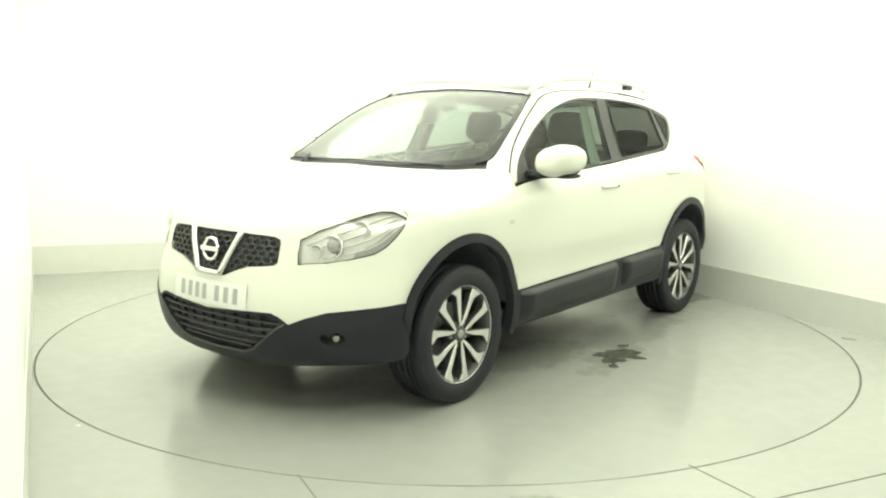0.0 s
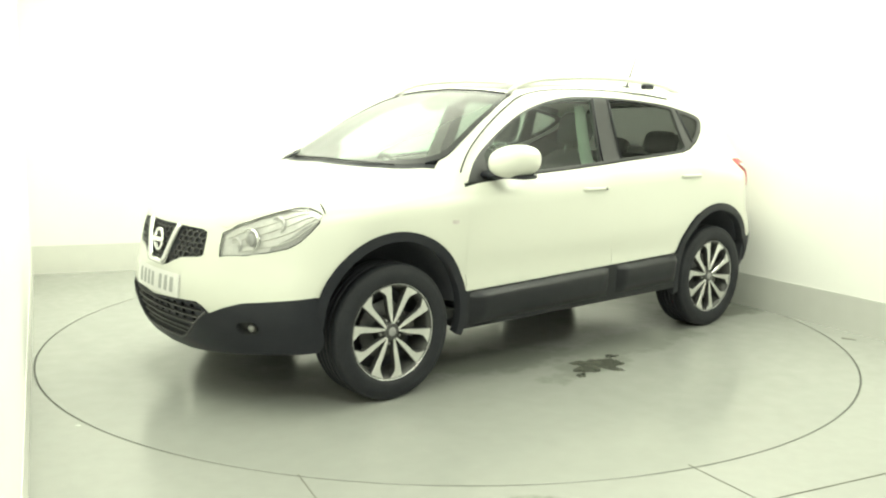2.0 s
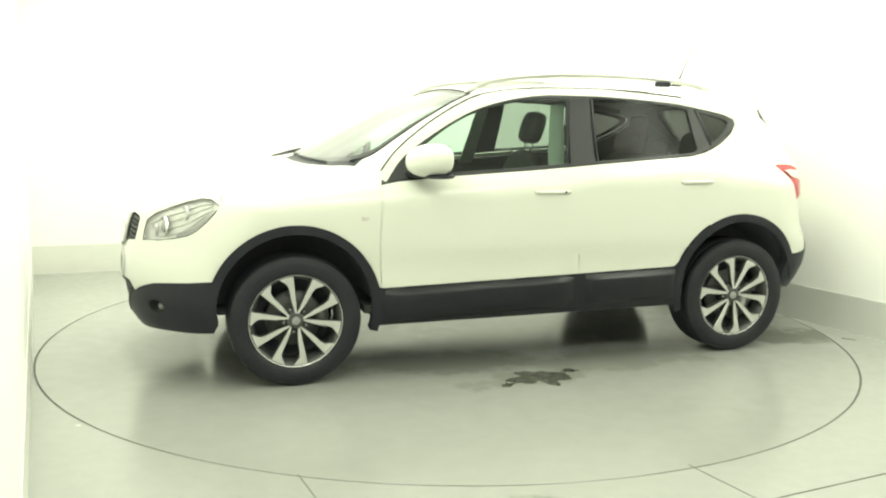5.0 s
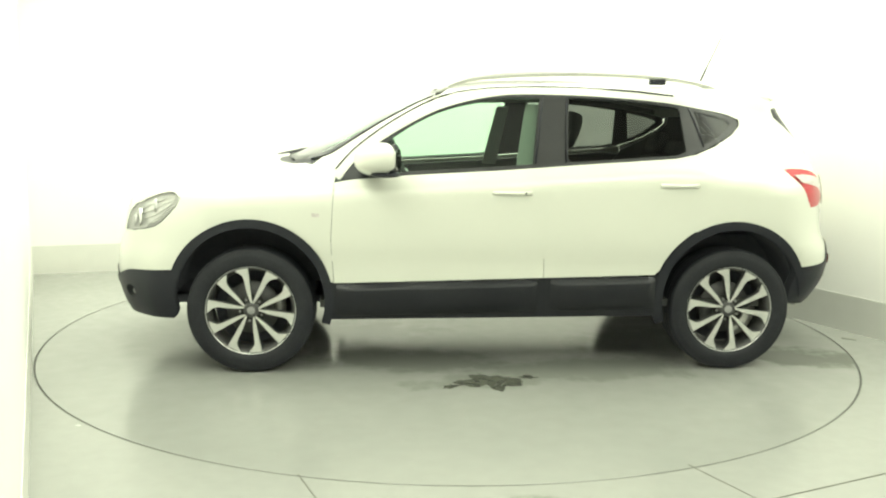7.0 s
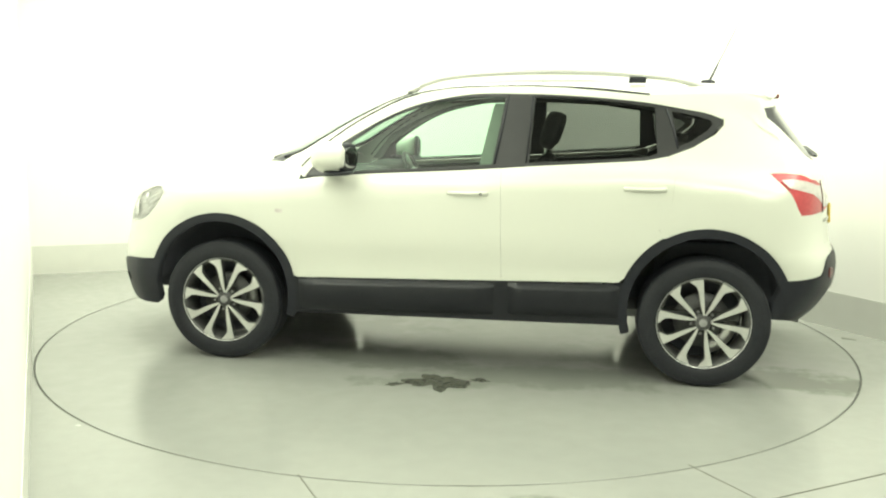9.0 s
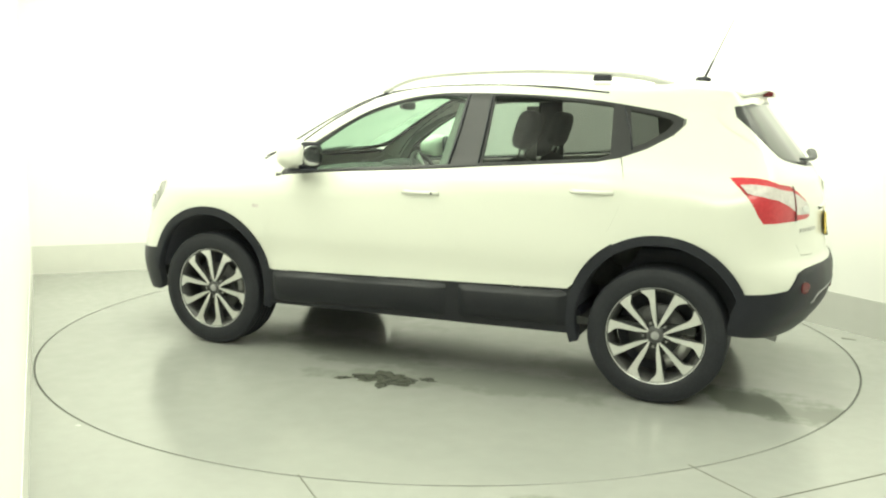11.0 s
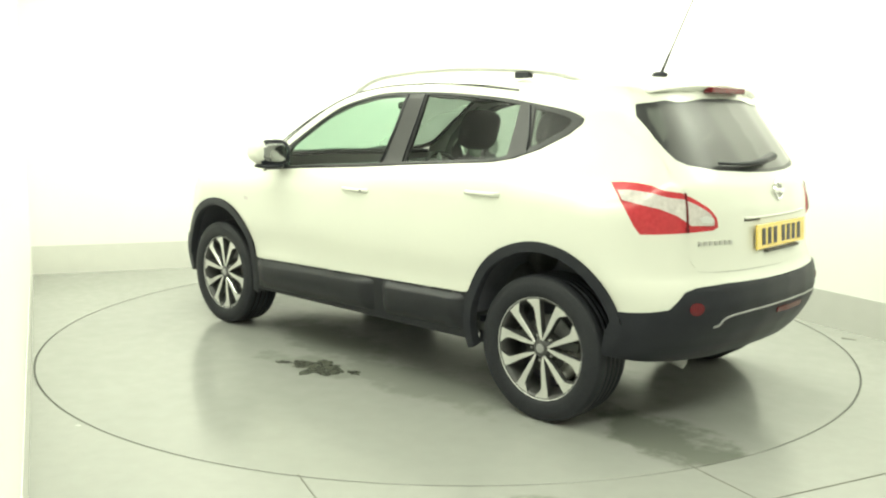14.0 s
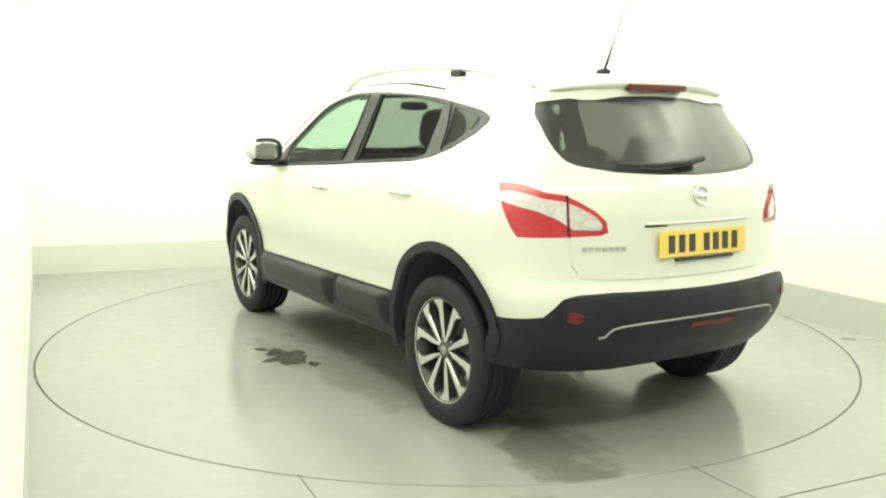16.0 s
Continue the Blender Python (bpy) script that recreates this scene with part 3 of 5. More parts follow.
def body(car):
    gap = 0.0025
    # side: doors, fender, quarter
    hood_side = [(1.66, 0.724), (1.58, 0.748), (1.5, 0.767), (1.35, 0.78), (1.2, 0.784), (1.0, 0.777), (0.955, 0.754)]
    hood_side = lin(hood_side)
    tail_line = lin([(-1.70, 0.575), (-1.715, 0.88), (-1.655, 0.98), (-1.588, 1.10), (-1.585, 1.14), (-1.60, 1.21), (-1.57, 1.30), (-1.525, 1.40)])
    nose_line = lin([(1.668, 0.925), (1.70, 0.86), (1.722, 0.70), (1.737, 0.56)])
    belt = lambda x: float(BELT(x)) + 0.004
    win_low = [(0.83, 1.054), (0.775, 1.058), (0.48, 1.083), (0.0, 1.112), (-0.4, 1.143), (-0.98, 1.184), (-1.115, 1.214), (-1.215, 1.252), (-1.325, 1.318), (-1.372, 1.362)]
    win_top = [(-1.372, 1.39), (-1.30, 1.417), (-1.144, 1.445), (-0.951, 1.474), (-0.69, 1.497), (-0.384, 1.51), (-0.06, 1.505), (0.214, 1.452), (0.423, 1.367), (0.68, 1.211), (0.79, 1.115)]
    dlo = sside(win_low) + sside(win_top)
    front_door = [(0.87, 0.495), (0.885, 0.72), (0.868, 1.03), (0.775, 1.046), (0.48, 1.071), (0.0, 1.100), (-0.243, 1.118), (-0.25, 0.8), (-0.258, 0.524)]
    rear_door = [(-0.2602, 0.524), (-0.2522, 0.8), (-0.2452, 1.118), (-0.4, 1.131), (-0.98, 1.172), (-1.10, 1.195), (-1.13, 1.10), (-1.12, 0.97), (-1.06, 0.83)] + arc(-WB, ARCH_Z, 0.447, 60, 22, 10) + [(-0.872, 0.54)]
    fender = [(0.874, 0.50), (0.888, 0.72), (0.871, 1.03), (0.862, 1.066)] + [tuple(p) for p in flat("side", on_body("top", hood_side[::-1]))] + nose_line + [p for p in arc(WB, ARCH_Z, 0.425, 21.8, 166, 30)]
    front_doors, rear_doors = pair("front_door", "side", front_door, M_PAINT, car), pair("rear_door", "side", rear_door, M_PAINT, car)
    pair("front_fender", "side", fender, M_PAINT, car)
    quarter = [(-1.132, 1.10), (-1.122, 0.97), (-1.062, 0.83)] + arc(-WB, ARCH_Z, 0.425, 60, 155, 20) + tail_line + [(-1.44, 1.42)] + \
        [(-1.384, 1.395), (-1.384, 1.36), (-1.335, 1.308), (-1.222, 1.242), (-1.104, 1.197)]
    quarters = pair("rear_quarter", "side", quarter, M_PAINT, car)
    roof_side = curve([(0.25, 0.533), (0.1, 0.587), (-0.3, 0.609), (-0.9, 0.609), (-1.3, 0.587), (-1.55, 0.555)], 5)
    screen_side = curve([(0.925, 0.702), (0.845, 0.699), (0.70, 0.667), (0.5, 0.615), (0.29, 0.537)], 5)
    # upper frame round the windows, up to the roof
    frame_out = [tuple(p) for p in flat("side", on_body("top", [(0.985, 0.733), (0.956, 0.755)]))] + [(0.862, 1.068), (0.85, 1.052), (0.836, 1.054)] + sside(win_top[::-1])[2:] + [(-1.44, 1.421), (-1.53, 1.401), (-1.565, 1.46)] + [tuple(p) for p in flat("side", on_body("top", roof_side[::-1]))] + [tuple(p) for p in flat("side", on_body("top", screen_side[::-1]))]
    pair("door_frame", "side", frame_out, M_PAINT, car, step=0.035)
    seam = sside([(0.862, 1.10), (0.75, 1.219), (0.544, 1.366), (0.314, 1.484), (0.12, 1.53), (-0.1, 1.548), (-0.4, 1.552), (-0.71, 1.54), (-1.0, 1.512)])
    bm_pts = on_body("side", seam)
    nn = field_normal(bm_pts)
    for sgn in (1, -1):
        bm = bmesh.new()
        add_tube(bm, [(p + n_ * 0.0005) * [1, sgn, 1] for p, n_ in zip(bm_pts, nn)], 0.0045, 5)
        part("door_seal", bm, M_BLACK, car)
    # window glass and black surrounds
    f_glass = [(0.675, 1.077), (0.48, 1.092), (0.0, 1.123), (-0.192, 1.137), (-0.245, 1.493), (-0.15, 1.497)] + sside([(0.0, 1.488), (0.214, 1.442), (0.423, 1.357), (0.64, 1.213), (0.672, 1.17)])
    r_glass = [(-0.385, 1.15), (-0.6, 1.164), (-0.99, 1.192), (-1.045, 1.212), (-1.03, 1.444)] + sside([(-1.01, 1.45), (-0.69, 1.487), (-0.405, 1.499)])
    q_glass = [(-1.15, 1.25), (-1.21, 1.272), (-1.295, 1.33), (-1.328, 1.367), (-1.31, 1.386), (-1.255, 1.402), (-1.115, 1.43)]
    trim = pair("window_trim", "side", dlo, M_GLOSSBLACK, car, holes=(f_glass, r_glass, q_glass), lift=-0.004, thick=0.02, step=0.03, label="black window surround and pillar covers")
    pair("front_window", "side", f_glass, M_GLASS, front_doors, lift=-0.009, thick=0.004, step=0.06, label="pale green tinted side window glass")
    pair("rear_window", "side", r_glass, M_PRIVACY, rear_doors, lift=-0.009, thick=0.004, step=0.06, label="dark privacy side window glass")
    pair("quarter_window", "side", q_glass, M_QUARTER, quarters, lift=-0.009, thick=0.004, step=0.06, label="dark privacy quarter window glass")
    # door gaps on the pillar covers, and the inner pillar
    for gap in ([(-0.205, 1.138), (-0.232, 1.30), (-0.262, 1.498)], [(-1.148, 1.236), (-1.125, 1.33), (-1.085, 1.442)], [(-0.372, 1.15), (-0.392, 1.497)]):
        gp = on_body("side", gap)
        gn = field_normal(gp)
        for sgn in (1, -1):
            bm = bmesh.new()
            add_tube(bm, [(p - n_ * 0.002) * [1, sgn, 1] for p, n_ in zip(gp, gn)], 0.005, 5)
            part("door_seal", bm, M_BLACK, car)
    pair("inner_pillar", "side", [(-0.10, 1.10), (-0.20, 1.10), (-0.26, 1.50), (-0.18, 1.50)], M_HEADLINER, car, lift=-0.075, thick=0.01, step=0.06, label="grey inner door pillar trim")
    # black cladding: arches and sill
    for cx in (WB, -WB):
        a0, a1 = (12, 197) if cx > 0 else (-17, 168)
        o = arc(cx, ARCH_Z, 0.44, a0, a1, 36)
        i_ = arc(cx, ARCH_Z, 0.395, a1 + (9 if cx < 0 else 0), a0 - (9 if cx > 0 else 0), 36)
        pair("wheel_arch", "side", o + i_, M_BLACK, car, lift=0.014, thick=0.05, step=0.03)
    sill_l = pair("sill", "side", [(0.905, 0.492), (0.90, 0.30), (-0.905, 0.315), (-0.905, 0.535), (-0.26, 0.521)], M_SILL, car, lift=0.012, thick=0.05)
    for x0, x1 in ((0.86, -0.225), (-0.295, -0.88)):
        xs = np.linspace(x0, x1, 22)
        prof = [(0.0, 0.0), (-0.010, 0.014), (-0.02, 0.032), (-0.032, 0.039), (-0.115, 0.03), (-0.165, 0.016), (-0.18, -0.005)]
        rise = np.interp(xs, [-0.9, -0.26, 0.9], [0.532, 0.518, 0.488])
        cols = []
        for q, (dz, dy) in enumerate(prof):
            P = on_body("side", np.stack([xs, rise + dz], 1))
            end = np.minimum(np.minimum(abs(xs - x0), abs(xs - x1)) / 0.04, 1)
            cols.append(P + np.stack([0 * xs, 0.011 + dy * end, 0 * xs], 1))
        for s, par in zip((1, -1), sill_l):
            bm = bmesh.new()
            vs = [[bm.verts.new(p * [1, s, 1]) for p in c_] for c_ in cols]
            for a_, b_ in zip(vs, vs[1:]):
                for k in range(len(xs) - 1):
                    bm.faces.new((a_[k], a_[k + 1], b_[k + 1], b_[k]) if s < 0 else (a_[k], b_[k], b_[k + 1], a_[k + 1]))
            bmesh.ops.recalc_face_normals(bm, faces=bm.faces[:])
            part("sill_step", bm, M_SILL, par)
    # nose
    hl3 = [(2.045, 0.487, 0.733), (2.03, 0.474, 0.78), (2.022, 0.478, 0.838), (1.965, 0.535, 0.88), (1.885, 0.60, 0.915), (1.80, 0.648, 0.945), (1.735, 0.682, 0.962), (1.692, 0.718, 0.96), (1.66, 0.765, 0.935), (1.68, 0.765, 0.895), (1.72, 0.758, 0.853), (1.765, 0.738, 0.808), (1.81, 0.715, 0.781), (1.88, 0.66, 0.761), (1.96, 0.585, 0.744), (2.045, 0.487, 0.733)]
    hl = [tuple(p) for p in flat("front", hl3)][:-1]
    grille_half = [(0, 0.852), (0.2, 0.851), (0.35, 0.848), (0.388, 0.835), (0.395, 0.80), (0.393, 0.732), (0.375, 0.72), (0.24, 0.704), (0.17, 0.68), (0.10, 0.652), (0, 0.648)]
    grille = face_on("front", both(grille_half))
    side_q = flat("front", [on_body("top", [(1.662, 0.724)])[0], *on_body("side", nose_line)])
    black_top = [(0.735, 0.545), (0.62, 0.53), (0.54, 0.502), (0.472, 0.47), (0.43, 0.50), (0.39, 0.515), (0.3, 0.512), (0.0, 0.494)]
    fx = face_on("front", lin([(0, 0.892), (0.2, 0.891), (0.38, 0.886), (0.44, 0.87)], 0.02))
    cover = [tuple(p) for p in fx] + [tuple(p) for p in flat("front", [(2.005, 0.49, 0.862), (1.955, 0.54, 0.895), (1.88, 0.60, 0.928), (1.80, 0.645, 0.957), (1.735, 0.678, 0.975), (1.69, 0.712, 0.978)])] + [tuple(p) for p in side_q] + [tuple(p) for p in face_on("front", black_top)]
    cover = both(cover)
    hl_m = [(-p[0], p[1]) for p in hl][::-1]
    bumper = whole("front_bumper", "front", cover, M_PAINT, car, holes=(grille, hl, hl_m), step=0.04)
    # hood
    edge3 = on_body("front", flat("front", [(2.005, 0.49, 0.862), (1.955, 0.54, 0.895), (1.88, 0.60, 0.928), (1.80, 0.645, 0.957), (1.735, 0.678, 0.975), (1.69, 0.712, 0.978)]))
    hood_f = [p[[0, 1]] for p in on_body("front", fx)] + [p[[0, 1]] - [0.001, 0.0] for p in edge3] + [np.array(p) for p in [*[(a, b - 0.002) for a, b in hood_side]]]
    hood = hood_f + [np.array(p) for p in curve([(0.99, 0.735), (1.10, 0.62), (1.185, 0.4), (1.225, 0.2), (1.235, 0.0)], 5)]
    hood[0] = np.array([hood[0][0], 0.0])
    whole("bonnet", "top", both_top([p if abs(p[1]) > 1e-9 else np.array([p[0], 0.0]) for p in hood]), M_PAINT, car)
    # cowl and windscreen
    cowl = [np.array(p) for p in curve([(1.232, 0.0), (1.222, 0.2), (1.182, 0.4), (1.098, 0.618), (0.985, 0.732)], 5)] + [np.array(p) for p in curve([(0.955, 0.725), (1.07, 0.585), (1.13, 0.4), (1.165, 0.2), (1.175, 0.0)], 5)]
    whole("cowl", "top", both_top(cowl), M_BLACK, car, lift=-0.004, step=0.03)
    ws = [np.array(p) for p in curve([(1.175, 0.0), (1.165, 0.2), (1.13, 0.4), (1.07, 0.585), (1.0, 0.672)], 5)] + [np.array(p) for p in curve([(0.925, 0.70), (0.845, 0.697), (0.70, 0.665), (0.5, 0.613), (0.29, 0.535)], 5)] + [np.array(p) for p in curve([(0.27, 0.5), (0.285, 0.38), (0.283, 0.15), (0.282, 0.0)], 5)]
    frit = [np.array(p) for p in curve([(1.145, 0.0), (1.13, 0.2), (1.095, 0.4), (1.03, 0.575), (0.96, 0.65)], 5)] + [np.array(p) for p in curve([(0.90, 0.668), (0.83, 0.667), (0.69, 0.637), (0.5, 0.588), (0.33, 0.515)], 5)] + [np.array(p) for p in curve([(0.32, 0.48), (0.335, 0.36), (0.335, 0.15), (0.335, 0.0)], 5)]
    screen = whole("windscreen", "top", both_top(frit), M_SCREEN, car, lift=-0.003, thick=0.004, label="clear windscreen glass with a green tint")
    whole("windscreen_surround", "top", both_top(ws), M_GLOSSBLACK, screen, holes=(both_top(frit),), lift=-0.002, thick=0.006, step=0.03)
    side_seal = on_body("top", curve([(1.0, 0.676), (0.925, 0.703), (0.845, 0.70), (0.70, 0.668), (0.5, 0.616), (0.29, 0.538)], 5))
    for s in (1, -1):
        bm = bmesh.new()
        add_tube(bm, [p * [1, s, 1] + [0, 0, 0.001] for p in side_seal], 0.0055, 6)
        part("windscreen_seal", bm, M_BLACK, screen)
    top_seal = on_body("top", curve([(0.28, 0.5), (0.292, 0.38), (0.29, 0.0), (0.292, -0.38), (0.28, -0.5)], 5))
    bm = bmesh.new()
    add_tube(bm, [p + [0, 0, 0.001] for p in top_seal], 0.005, 6)
    part("windscreen_seal", bm, M_BLACK, screen)
    # roof: white skin with a dark glass panel
    roof = [np.array(p) for p in curve([(0.278, 0.0), (0.279, 0.15), (0.281, 0.38), (0.268, 0.49), (0.25, 0.53)], 4)] + [np.array(p) for p in curve([(0.1, 0.585), (-0.3, 0.607), (-0.9, 0.607), (-1.3, 0.585), (-1.55, 0.55)], 5)] + [np.array(p) for p in curve([(-1.62, 0.53), (-1.69, 0.4), (-1.715, 0.2), (-1.72, 0.0)], 5)]
    glass_roof = [np.array(p) for p in [(0.235, 0.0), (0.235, 0.3), (0.22, 0.44), (0.17, 0.475), (-0.3, 0.487), (-0.85, 0.48), (-0.92, 0.46), (-0.94, 0.0)]]
    whole("roof", "top", both_top(roof), M_PAINT, car, holes=(both_top(glass_roof),))
    whole("glass_roof", "top", both_top(glass_roof), M_ROOFGLASS, car, lift=-0.002, label="dark panoramic roof glass")
    # tail
    rw = [(0, 1.487), (0.31, 1.481), (0.467, 1.467), (0.571, 1.45), (0.588, 1.40), (0.597, 1.345), (0.603, 1.30), (0.596, 1.248), (0.577, 1.213), (0.537, 1.192), (0.40, 1.169), (0.2, 1.157), (0, 1.152)]
    rwin = [tuple(p) for p in face_on("rear", both(rw))]
    tl3 = [(-1.608, 0.76, 1.118), (-1.66, 0.75, 1.121), (-1.72, 0.725, 1.119), (-1.765, 0.70, 1.11), (-1.81, 0.669, 1.09), (-1.859, 0.613, 1.08), (-1.90, 0.565, 1.052), (-1.94, 0.512, 1.014), (-1.964, 0.48, 0.975), (-1.971, 0.474, 0.932), (-1.955, 0.50, 0.92), (-1.88, 0.63, 0.913), (-1.80, 0.715, 0.909), (-1.755, 0.758, 0.909), (-1.732, 0.772, 0.945), (-1.702, 0.785, 1.006), (-1.655, 0.775, 1.065)]
    tl = [tuple(p) for p in flat("rear", tl3)]
    tl_m = [(-p[0], p[1]) for p in tl][::-1]
    edge = [(0, 0.742), (0.3, 0.742), (0.5, 0.745), (0.585, 0.752), (0.612, 0.80), (0.612, 0.90), (0.612, 0.99), (0.612, 1.09), (0.628, 1.15), (0.63, 1.24), (0.622, 1.36), (0.596, 1.445), (0.555, 1.487), (0.3, 1.507), (0, 1.512)]
    gate = face_on("rear", both(edge))
    tailgate = whole("tailgate", "rear", [tuple(p) for p in gate], M_PAINT, car, holes=(rwin,), step=0.04)
    whole("tailgate_window", "rear", rwin, M_REARGLASS, tailgate, lift=-0.006, thick=0.004, label="dark privacy rear window glass")
    inner = [tuple(p) for p in face_on("rear", both([(0, 1.473), (0.3, 1.467), (0.46, 1.454), (0.552, 1.438), (0.568, 1.395), (0.576, 1.345), (0.58, 1.30), (0.574, 1.26), (0.558, 1.228), (0.515, 1.206), (0.39, 1.185), (0.2, 1.172), (0, 1.167)]))]
    whole("window_border", "rear", rwin, M_GLOSSBLACK, tailgate, holes=(inner,), lift=-0.004, thick=0.004, step=0.03)
    # rear corners: white bumper part
    side_c = [tuple(p) for p in flat("rear", on_body("side", tail_line + lin([(-1.525, 1.40), (-1.56, 1.46)])[1:]))]
    corner = [tuple(p) for p in face_on("rear", [(0.0, 0.740), (0.3, 0.740), (0.5, 0.743), (0.587, 0.7505), (0.6135, 0.80), (0.6135, 0.90), (0.6135, 0.99), (0.6135, 1.09), (0.631, 1.15), (0.633, 1.24), (0.625, 1.36), (0.599, 1.447)])] + side_c[::-1] + [tuple(p) for p in face_on("rear", [(0.79, 0.588), (0.735, 0.60), (0.70, 0.635), (0.665, 0.672), (0.61, 0.688), (0.467, 0.697), (0.2, 0.696), (0, 0.695)])]
    pair("rear_bumper", "rear", corner, M_PAINT, car, holes=(tl,), step=0.04)
    # pillar skin under the seams at the roof's rear corner
    pair("pillar_skin", "top", [(-1.42, 0.50), (-1.42, 0.605), (-1.56, 0.575), (-1.63, 0.545), (-1.66, 0.45), (-1.62, 0.40)], M_PAINT, car, lift=-0.003, thick=0.004)
    pair("pillar_skin", "rear", [tuple(p) for p in face_on("rear", [(0.46, 1.495), (0.56, 1.50), (0.60, 1.465), (0.634, 1.36), (0.645, 1.25), (0.65, 1.14), (0.625, 1.12), (0.612, 1.22), (0.606, 1.38), (0.565, 1.458), (0.46, 1.476)])], M_PAINT, car, lift=-0.003, thick=0.004, step=0.03)
    pair("pillar_skin", "side", [(-1.40, 1.42), (-1.56, 1.35), (-1.62, 1.38), (-1.585, 1.45), (-1.50, 1.51), (-1.40, 1.535)], M_PAINT, car, lift=-0.003, thick=0.004, step=0.03)
    # black rear bumper lower part
    rb = [(0, 0.692), (0.2, 0.693), (0.467, 0.694), (0.61, 0.685), (0.662, 0.669), (0.697, 0.632), (0.732, 0.597), (0.79, 0.585)]
    rb_out = [tuple(p) for p in face_on("rear", rb)] + [tuple(p) for p in flat("rear", on_body("side", [(-1.70, 0.578), (-1.66, 0.48), (-1.64, 0.38)]))] + [tuple(p) for p in face_on("rear", [(0.72, 0.36), (0.6, 0.35), (0.4, 0.35), (0.2, 0.365), (0, 0.368)])]
    lowb = whole("rear_bumper_skirt", "rear", both(rb_out), M_BLACK, car, lift=0.006, thick=0.06, step=0.045, label="black textured plastic rear bumper")
    # grey tube in place of the highlight that runs along the bumper crease
    gr = [(0, 0.575), (0.2, 0.573), (0.35, 0.567), (0.44, 0.559), (0.475, 0.55), (0.492, 0.535), (0.503, 0.518), (0.53, 0.513)]
    gp_ = on_body("rear", face_on("rear", [(-p[0], p[1]) for p in gr[:0:-1]] + gr))
    bm = bmesh.new()
    add_tube(bm, [p + n_ * 0.006 for p, n_ in zip(gp_, field_normal(gp_))], 0.0055, 6)
    part("bumper_crease", bm, M_CREASE, lowb, "bumper crease with its highlight added as a thin grey line")
    fogr = [tuple(p) for p in face_on("rear", [(0.628 + 0.03 * math.cos(a), 0.60 + 0.026 * math.sin(a)) for a in np.linspace(0, 2 * math.pi, 18)[:-1]])]
    pair("reflector", "rear", fogr, M_DARKRED, lowb, lift=0.012, thick=0.012, step=0.02, label="round red bumper reflector")
    strip_ = face_on("rear", [(0.10, 0.552), (-0.16, 0.549), (-0.16, 0.527), (0.10, 0.530)])
    whole("fog_lamp", "rear", [tuple(p) for p in strip_], M_DARKRED, lowb, lift=0.013, thick=0.012, step=0.03, label="red rear fog lamp strip")
    # tail lamps
    cl3 = [(-1.645, 0.757, 1.08), (-1.69, 0.745, 1.083), (-1.72, 0.728, 1.082), (-1.765, 0.70, 1.076), (-1.81, 0.667, 1.062), (-1.859, 0.613, 1.052), (-1.895, 0.572, 1.03), (-1.935, 0.518, 0.995), (-1.95, 0.498, 0.965), (-1.952, 0.502, 0.942), (-1.90, 0.60, 0.944), (-1.858, 0.648, 0.985), (-1.80, 0.70, 1.015), (-1.745, 0.745, 1.03), (-1.675, 0.772, 1.045)]
    cl = [tuple(p) for p in flat("rear", cl3)]
    lamps = pair("tail_lamp", "rear", tl, M_RED, car, lift=0.0, thick=0.02, step=0.03, swell=0.012, label="red and clear wrap-round tail lamp")
    pair("clear_lens", "rear", cl, M_CLEAR, lamps, lift=0.0135, thick=0.004, step=0.025, label="pale clear lens")
    b3 = [tuple(p) for p in flat("rear", [(-1.862, 0.611, 1.079), (-1.868, 0.605, 1.076), (-1.896, 0.612, 0.914), (-1.889, 0.619, 0.914)])]
    pair("lamp_divide", "rear", b3, M_DARKRED, lamps, lift=0.016, thick=0.004, step=0.02)
    bu = [tuple(p) for p in flat("rear", [(-1.93, 0.53, 0.985), (-1.945, 0.505, 0.972), (-1.945, 0.51, 0.95), (-1.925, 0.555, 0.955), (-1.91, 0.565, 0.975)])]
    pair("reverse_bulb", "rear", bu, M_REFLECTOR, lamps, lift=0.0155, thick=0.004, step=0.02)
    # grille
    recess = whole("grille", "front", [tuple(p) for p in grille], M_LINER, car, lift=-0.03, thick=-0.028, step=0.04, label="black honeycomb radiator grille")
    bm = bmesh.new()
    rows_z = np.arange(0.66, 0.85, 0.0245)
    gp = [tuple(p) for p in both(grille_half)]

    def bar(bm, a, b, w, proud):
        pts = face_on("front", [a, ((a[0] + b[0]) / 2, (a[1] + b[1]) / 2), b])
        P = on_body("front", pts)
        N = field_normal(P)
        for k in range(2):
            p, q = P[k] + N[k] * proud, P[k + 1] + N[k + 1] * proud
            d = Vector(q - p).normalized()
            s = Vector(N[k]).cross(d).normalized() * w / 2
            n_ = Vector(N[k]) * 0.014
            p, q = Vector(p), Vector(q)
            v = [bm.verts.new(c) for c in (p - s, p + s, q + s, q - s, p - s - n_, p + s - n_, q + s - n_, q - s - n_)]
            for f in ((0, 1, 2, 3), (0, 4, 5, 1), (2, 6, 7, 3), (1, 5, 6, 2), (0, 3, 7, 4)):
                bm.faces.new([v[i] for i in f])

    def in_grille(p):
        return bool(inside(gp, np.array([p]))[0])

    def clear_of_chevron(p):
        return abs(abs(p[0]) - 0.077 - (p[1] - 0.655) * 0.495) > 0.017

    cell = 0.047
